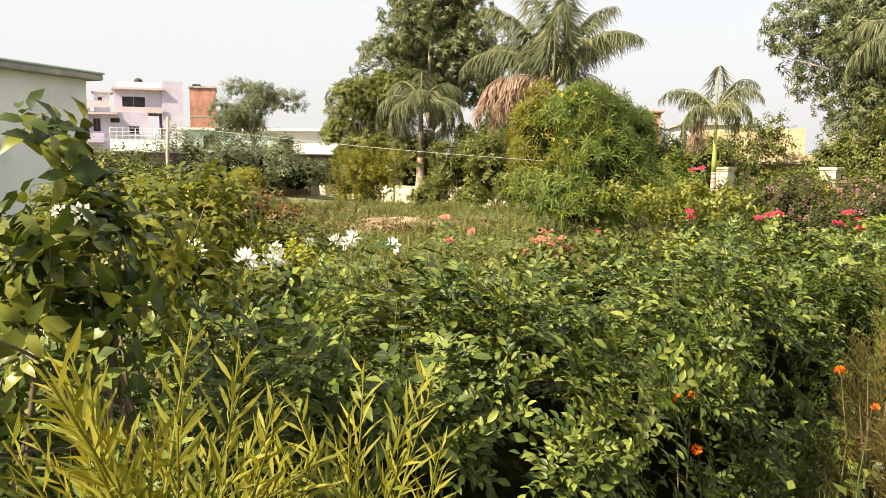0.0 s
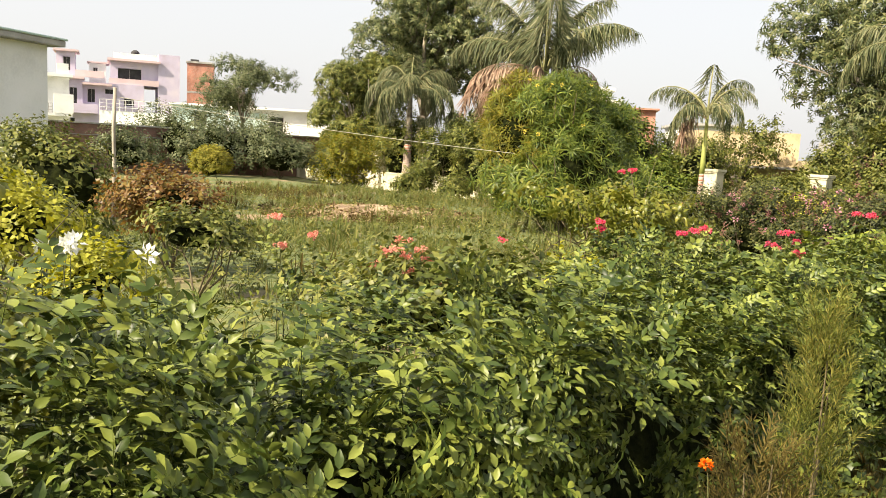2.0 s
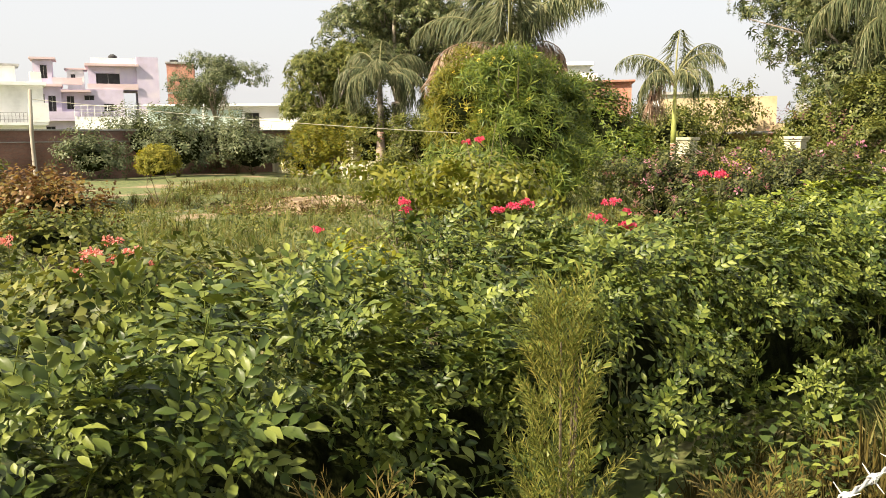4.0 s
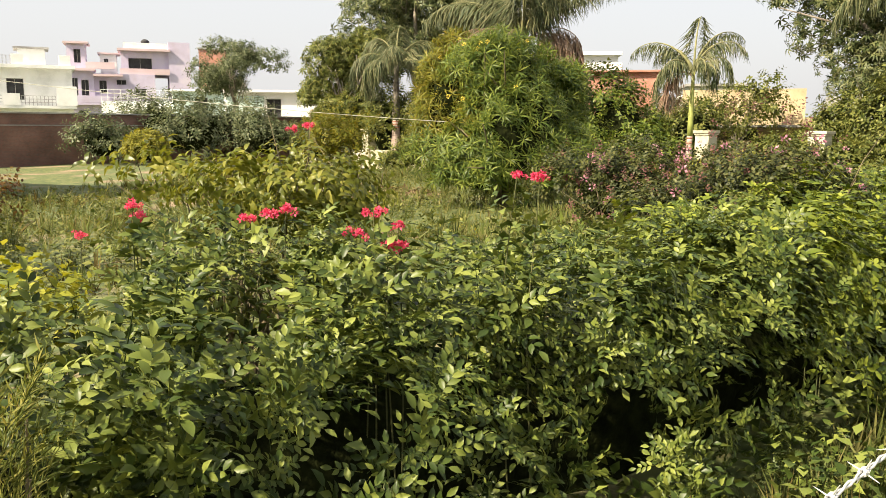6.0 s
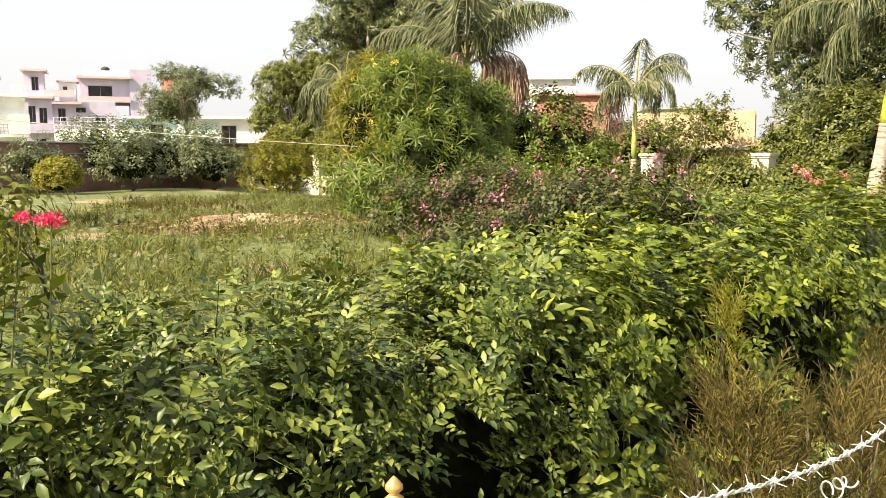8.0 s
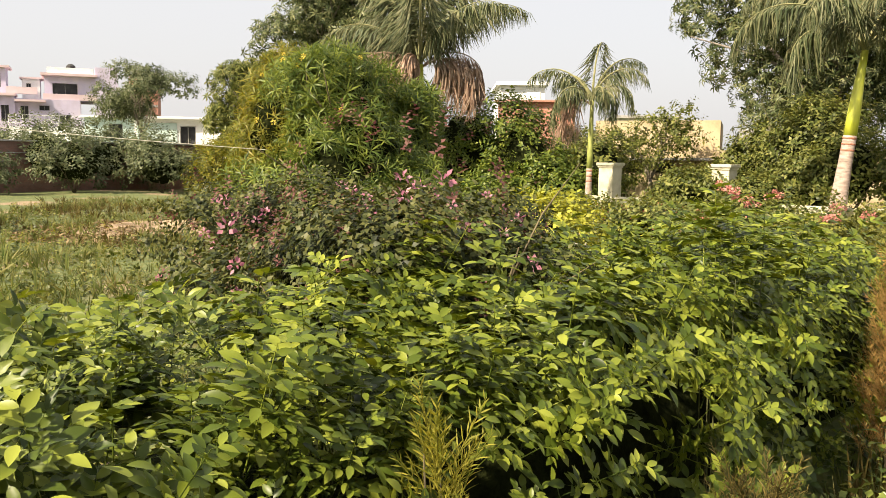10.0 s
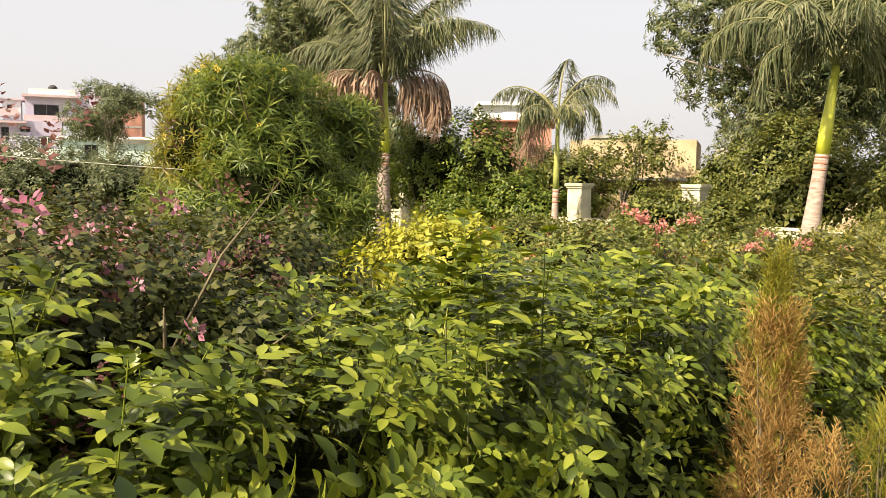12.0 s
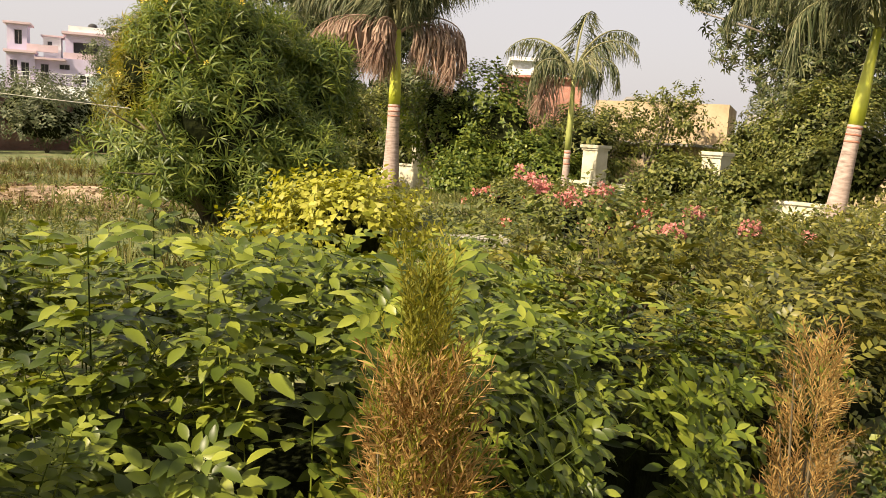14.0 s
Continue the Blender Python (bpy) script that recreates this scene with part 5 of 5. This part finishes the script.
# creepers and bushes over the boundary wall
for x, y, rx, rz in ((6.8, 40.2, 2.3, 2.9), (9.0, 38.4, 2.2, 2.45), (7.9, 37.9, 1.3, 1.2), (12.0, 37.6, 1.6, 2.1), (10.6, 36.6, 1.2, 1.1), (13.6, 33.6, 0.9, 0.6), (16.2, 35.3, 1.5, 1.15), (16.2, 40.4, 1.3, 1.05), (18.6, 39.4, 1.7, 1.75), (14.2, 32.5, 1.2, 0.9), (15.6, 31.2, 1.0, 0.7), (18.2, 33.4, 1.4, 1.2), (10.2, 37.2, 1.2, 1.5), (1.2, 43.4, 0.9, 0.5), (-1.2, 44.2, 0.7, 0.4), (7.6, 36.6, 1.3, 0.7), (19.4, 33.0, 1.9, 1.9), (21.5, 31.5, 2.6, 2.2), (5.0, 43.0, 1.8, 1.5), (24.5, 34.0, 3.0, 2.6), (19.4, 35.5, 2.4, 2.6), (20.6, 29.2, 1.7, 1.7), (23.2, 28.0, 2.2, 2.4), (2.6, 44.2, 2.0, 1.9), (0.6, 47.5, 1.8, 1.9), (3.4, 41.0, 1.1, 0.9), (-2.2, 50.5, 2.0, 2.3), (11.6, 43.0, 1.8, 2.0), (1.6, 50.0, 2.2, 2.6)):
    shrub("creeper_bush", x, y, (rx, rx * 0.7, rz), rz * 0.95, int(280 + 75 * rx * rz), LEAFY, OLEANDER if x < 11 and x > 6 else SHRUB, 1.1, "green creeper heaped over the cream wall", group="wall creepers", up=0.5)

# strong young canes above the hedge
def canes(x, y, z, n, label):
    t = empty("leafy_cane", x, y, 0, label, "hedge shoots")
    p = np.stack((rng.normal(size=n) * 0.13, rng.normal(size=n) * 0.1, z + rng.uniform(-0.15, 0.1, n)), -1)
    scatter("foliage", CANE, p, unit(UP + rng.normal(size=(n, 3)) * 0.2), rng.uniform(0.7, 0.95, n), BROAD_LEAF, t, kind="stuff")
    for q in p:
        bm = bmesh.new()
        tube(bm, [(q[0] * 0.8, q[1] * 0.8, 0), tuple(q)], [0.0036, 0.0022], 5)
        part("stem", bm, STALK, t)


canes(7.02, 9.1, 1.14, 10, "tall fresh canes standing above the hedge")
canes(5.55, 7.95, 0.92, 6, "tall fresh canes standing above the hedge")

# along the fence
feathery("marigold_plant", 0.43, 1.03, 1.4, 0.16, 330, FEATHER, "feathery yellow-green marigold plant beside the path", size=0.9)
feathery("marigold_plant", 0.57, 1.1, 1.36, 0.12, 200, FEATHER, "feathery yellow-green marigold plant beside the path", size=0.9)
feathery("marigold_plant", 1.91, 2.37, 0.99, 0.13, 280, DULL, "drying feathery marigold plant by the fence")
feathery("marigold_plant", 2.06, 2.57, 1.01, 0.11, 200, DULL, "drying feathery marigold plant by the fence")
feathery("marigold_plant", 1.72, 2.34, 0.94, 0.11, 300, DULL, "dried brown marigold plant by the fence")
feathery("cypress", 2.83, 4.46, 1.14, 0.17, 260, MOSSY, "slender olive and brown young cypress", "young cypress")
feathery("marigold_plant", 2.35, 3.75, 0.85, 0.22, 220, DULL, "drying feathery marigold plant by the fence")
feathery("marigold_plant", 3.25, 4.1, 0.72, 0.2, 190, DULL, "drying feathery marigold plant by the fence")
feathery("marigold_plant", 5.45, 6.15, 1.0, 0.26, 300, DULL, "dried brown marigold plants by the fence")
feathery("marigold_plant", 5.8, 6.4, 0.9, 0.25, 240, DULL, "drying feathery marigold plant by the fence")
feathery("marigold_plant", 6.1, 6.75, 0.8, 0.2, 170, DULL, "dried brown marigold plant by the fence")
feathery("marigold_plant", 5.88, 7.6, 0.98, 0.1, 110, FEATHER, "small feathery plant in front of the hedge")
feathery("marigold_plant", 6.75, 8.0, 0.7, 0.2, 160, DULL, "dried brown marigold plant by the fence")
dying = feathery("cypress", 7.97, 9.52, 1.14, 0.15, 520, DRY, "dying brown young cypress with a green tip", "young cypress", size=0.9)
t = rng.uniform(0, 1, 150)
a = rng.uniform(0, 6.283, 150)
scatter("green_tip", FINE, np.stack((np.cos(a) * 0.085 * (1.1 - t), np.sin(a) * 0.085 * (1.1 - t), 0.85 + 0.42 * t), -1), unit(UP + rng.normal(size=(150, 3)) * 0.3), rng.uniform(0.6, 1.1, 150), FEATHER, dying, "yellow-green living tip", "stuff")
feathery("cypress", 8.99, 10.35, 1.06, 0.13, 210, DRY, "thin dying brown young cypress", "young cypress", size=0.9)
feathery("cypress", 8.32, 9.5, 0.85, 0.09, 130, FEATHER, "small golden young cypress tip", "young cypress", size=0.8)
feathery("cypress", 8.08, 9.35, 0.82, 0.12, 120, DRY, "small browning young cypress", "young cypress", size=0.8)


def frames_up(d):
    """Blades stand along z in their template: lay its x axis flat."""
    a = rng.uniform(0, 6.283, len(d))
    return np.stack((np.cos(a), np.sin(a), d[:, 0] * 0.5), -1)


def verge():
    """Dry and green weeds between the fence and the hedge."""
    n = 3600
    u = rng.uniform(-0.2, 17, n)
    v = 0.62 + (hedge_front(u) - 0.75) * rng.uniform(0, 1, n) ** 1.5
    x, y = uv_to_xy(u, v)
    dry = np.sin(u * 1.3) + rng.normal(size=n) * 0.5 > 0
    t = empty("weeds", 2.0, 3.5, 0, "dry and green weeds between fence and hedge", "weeds", kind="stuff")
    for name, pick, m in (("dry_grass", dry, DULL), ("green_grass", ~dry, GRASS)):
        scatter(name, BLADES, np.stack((x[pick] - 2.0, y[pick] - 3.5, np.full(pick.sum(), -0.02)), -1), frames_up(np.tile(UP, (pick.sum(), 1))), rng.uniform(0.6, 1.7, pick.sum()) * np.where(v[pick] > 1.1, 0.6, 1.0), m, t, kind="stuff", ups=np.tile(UP, (pick.sum(), 1)))
    k = 600
    u = rng.uniform(-0.4, 16, k)
    v = 0.75 + (hedge_front(u) - 0.75) * rng.uniform(0, 1, k)
    x, y = uv_to_xy(u, v)
    scatter("leafy_weed", ROUND, np.stack((x - 2.0, y - 3.5, rng.uniform(0.02, 0.28, k)), -1), unit(UP + rng.normal(size=(k, 3)) * 0.5), rng.uniform(0.7, 1.4, k), HEDGE_LEAF, t, kind="stuff")


flowers("marigold_flower", "orange marigold flower on a thin stalk", [(1.46, 3.275, 0.78), (1.4, 3.26, 0.77), (1.494, 3.287, 0.574), (2.05, 3.2, 0.76), (2.2, 3.75, 0.75)], ORANGE, 0.62, 1.5, 0.004, petals=[pompon(R1, 34, 0.024)], leafy=False)

verge()


# lawn
def lawn():
    n = 9500
    u, v = rng.uniform(-6, 26, n), 3.2 + 22 * rng.uniform(0, 1, n) ** 1.6
    x, y = uv_to_xy(u, v)
    x, y = x - 1.5, y
    keep = (x > -14) & (x < 16) & (y < 42)
    x, y = x[keep], y[keep]
    d = unit(rng.normal(size=(len(x), 3)) * 0.12 + UP)
    g = empty("grass", 0, 0, 0, "uneven dry and green lawn grass", "grass", kind="stuff")
    scatter("grass_blade", BLADES, np.stack((x, y, ground_z(x, y) - 0.02), -1), frames_up(d), rng.uniform(0.5, 1.5, len(x)), GRASS, g, kind="stuff", ups=np.tile(UP, (len(x), 1)))


lawn()


def lawn_weeds():
    """Low leafy weeds all over the neglected lawn."""
    n = 4200
    u, v = rng.uniform(-6, 24, n), 3.0 + 20 * rng.uniform(0, 1, n) ** 1.5
    x, y = uv_to_xy(u, v)
    keep = (x > -13) & (x < 14) & (y < 38)
    x, y = x[keep], y[keep]
    t = empty("weeds", 0, 0, 0, "low leafy weeds in the neglected lawn", "weeds", kind="stuff")
    scatter("leafy_weed", LEAFY, np.stack((x, y, ground_z(x, y) - 0.02), -1), unit(UP * 0.8 + rng.normal(size=(len(x), 3)) * 0.5), rng.uniform(0.25, 0.75, len(x)), SHRUB, t, kind="stuff")


lawn_weeds()


def weed_clumps():
    """Taller clumps of weeds and dry grass scattered over the lawn."""
    t = empty("weed_clump", 0, 20, 0, "tall clumps of green weeds and dry grass", "weeds", kind="stuff")
    for name, makers, m, groups, each, spread, lo, hi in (("green_weed", LEAFY, SHRUB, 120, 16, 0.5, 0.3, 0.85), ("pale_weed", LEAFY, FEATHER, 22, 14, 0.45, 0.25, 0.6),
                                                         ("tall_grass", BLADES, GRASS, 150, 22, 0.6, 1.0, 2.2), ("dry_grass", BLADES, DULL, 40, 22, 0.55, 1.0, 2.2)):
        cx, cy = rng.uniform(-9, 9, groups), rng.uniform(10.5, 40, groups)
        x = np.repeat(cx, each) + rng.normal(size=groups * each) * spread
        y = np.repeat(cy, each) + rng.normal(size=groups * each) * spread
        keep = y - x > 5.5
        x, y = x[keep], y[keep]
        n = len(x)
        d = unit(UP + rng.normal(size=(n, 3)) * 0.35)
        scatter(name, makers, np.stack((x, y - 20, ground_z(x, y) - 0.02), -1), d if makers is LEAFY else frames_up(d * 0.2), rng.uniform(lo, hi, n), m, t, kind="stuff", ups=None if makers is LEAFY else np.tile(UP, (n, 1)))


weed_clumps()


def litter():
    """A low bank of raked dry leaves and soil on the lawn."""
    n = 5200
    a, r = rng.uniform(0, 6.283, n), np.sqrt(rng.uniform(0, 1, n))
    x, y = -1.2 + 3.6 * r * np.cos(a), 26.5 + 3.8 * r * np.sin(a)
    h = 0.16 * (1 - r) + 0.05 * np.sin(x * 3) * np.cos(y * 2)
    t = empty("leaf_litter", -1.2, 26.5, float(ground_z(-1.2, 26.5)), "low bank of raked dry leaves and soil", "leaf litter", kind="stuff")
    z = ground_z(x, y) + np.maximum(h, 0.0) - t.location.z
    bm = bmesh.new()
    bmesh.ops.create_grid(bm, x_segments=36, y_segments=44, size=1)
    for w in bm.verts:
        q = min(1.0, math.hypot(w.co.x, w.co.y))
        px, py = w.co.x * 3.4, w.co.y * 3.6
        w.co = Vector((px, py, (0.2 * (1 - q ** 2) + 0.06 * noise.noise(Vector((px * 1.5, py * 1.5, 0)))) * (1 - q ** 4) - 0.06 * q + float(ground_z(px - 1.2, py + 26.5)) - t.location.z))
    part("soil_bank", bm, LITTER, t, smooth=True)
    scatter("dry_leaf", [leaf(0.12, 0.06), broad(0.13, 0.07)], np.stack((x + 1.2, y - 26.5, z + 0.02), -1), unit(rng.normal(size=(n, 3)) * (1, 1, 0.3)), rng.uniform(0.6, 1.4, n), STRAW, t, kind="stuff")


litter()


def stone_slab():
    s = empty("stone_slab", 8.1, 19.8, float(ground_z(8.1, 19.8)), "pale flat stone slab lying in the grass", "stone slab", rz=20)
    bm = bmesh.new()
    box(bm, -0.5, 0.5, -0.3, 0.3, -0.05, 0.2, 0.04)
    for w in bm.verts:
        w.co += Vector((noise.noise(w.co * 3), noise.noise(w.co * 3 + Vector((5, 0, 0))), noise.noise(w.co * 3 + Vector((0, 7, 0))))) * 0.05
    part("stone", bm, STONE, s)


stone_slab()


def pole_and_cord():
    p = empty("pole", -5.75, 18.16, float(ground_z(-5.75, 18.16)), "thin weathered wooden pole standing on the lawn", "pole")
    bm = bmesh.new()
    tube(bm, [(0, 0, -0.1), (0.03, 0, 1.2), (0.0, 0.02, 2.1), (0.04, 0, 2.95)], [0.045, 0.042, 0.04, 0.034], 10)
    part("shaft", bm, WOOD_POLE, p, smooth=True)
    a, b = np.array((-5.72, 18.16, 2.42)), np.array((2.7, 20.6, 1.68))
    c = empty("cord", *a, "pale washing cord tied from the pole to the bush", "cord")
    bm = bmesh.new()
    tube(bm, [Vector((b - a) * t - UP * 0.25 * t * (1 - t)) for t in np.linspace(0, 1, 24)], [0.0065] * 24, 5)
    part("strand", bm, LINE, c)


pole_and_cord()
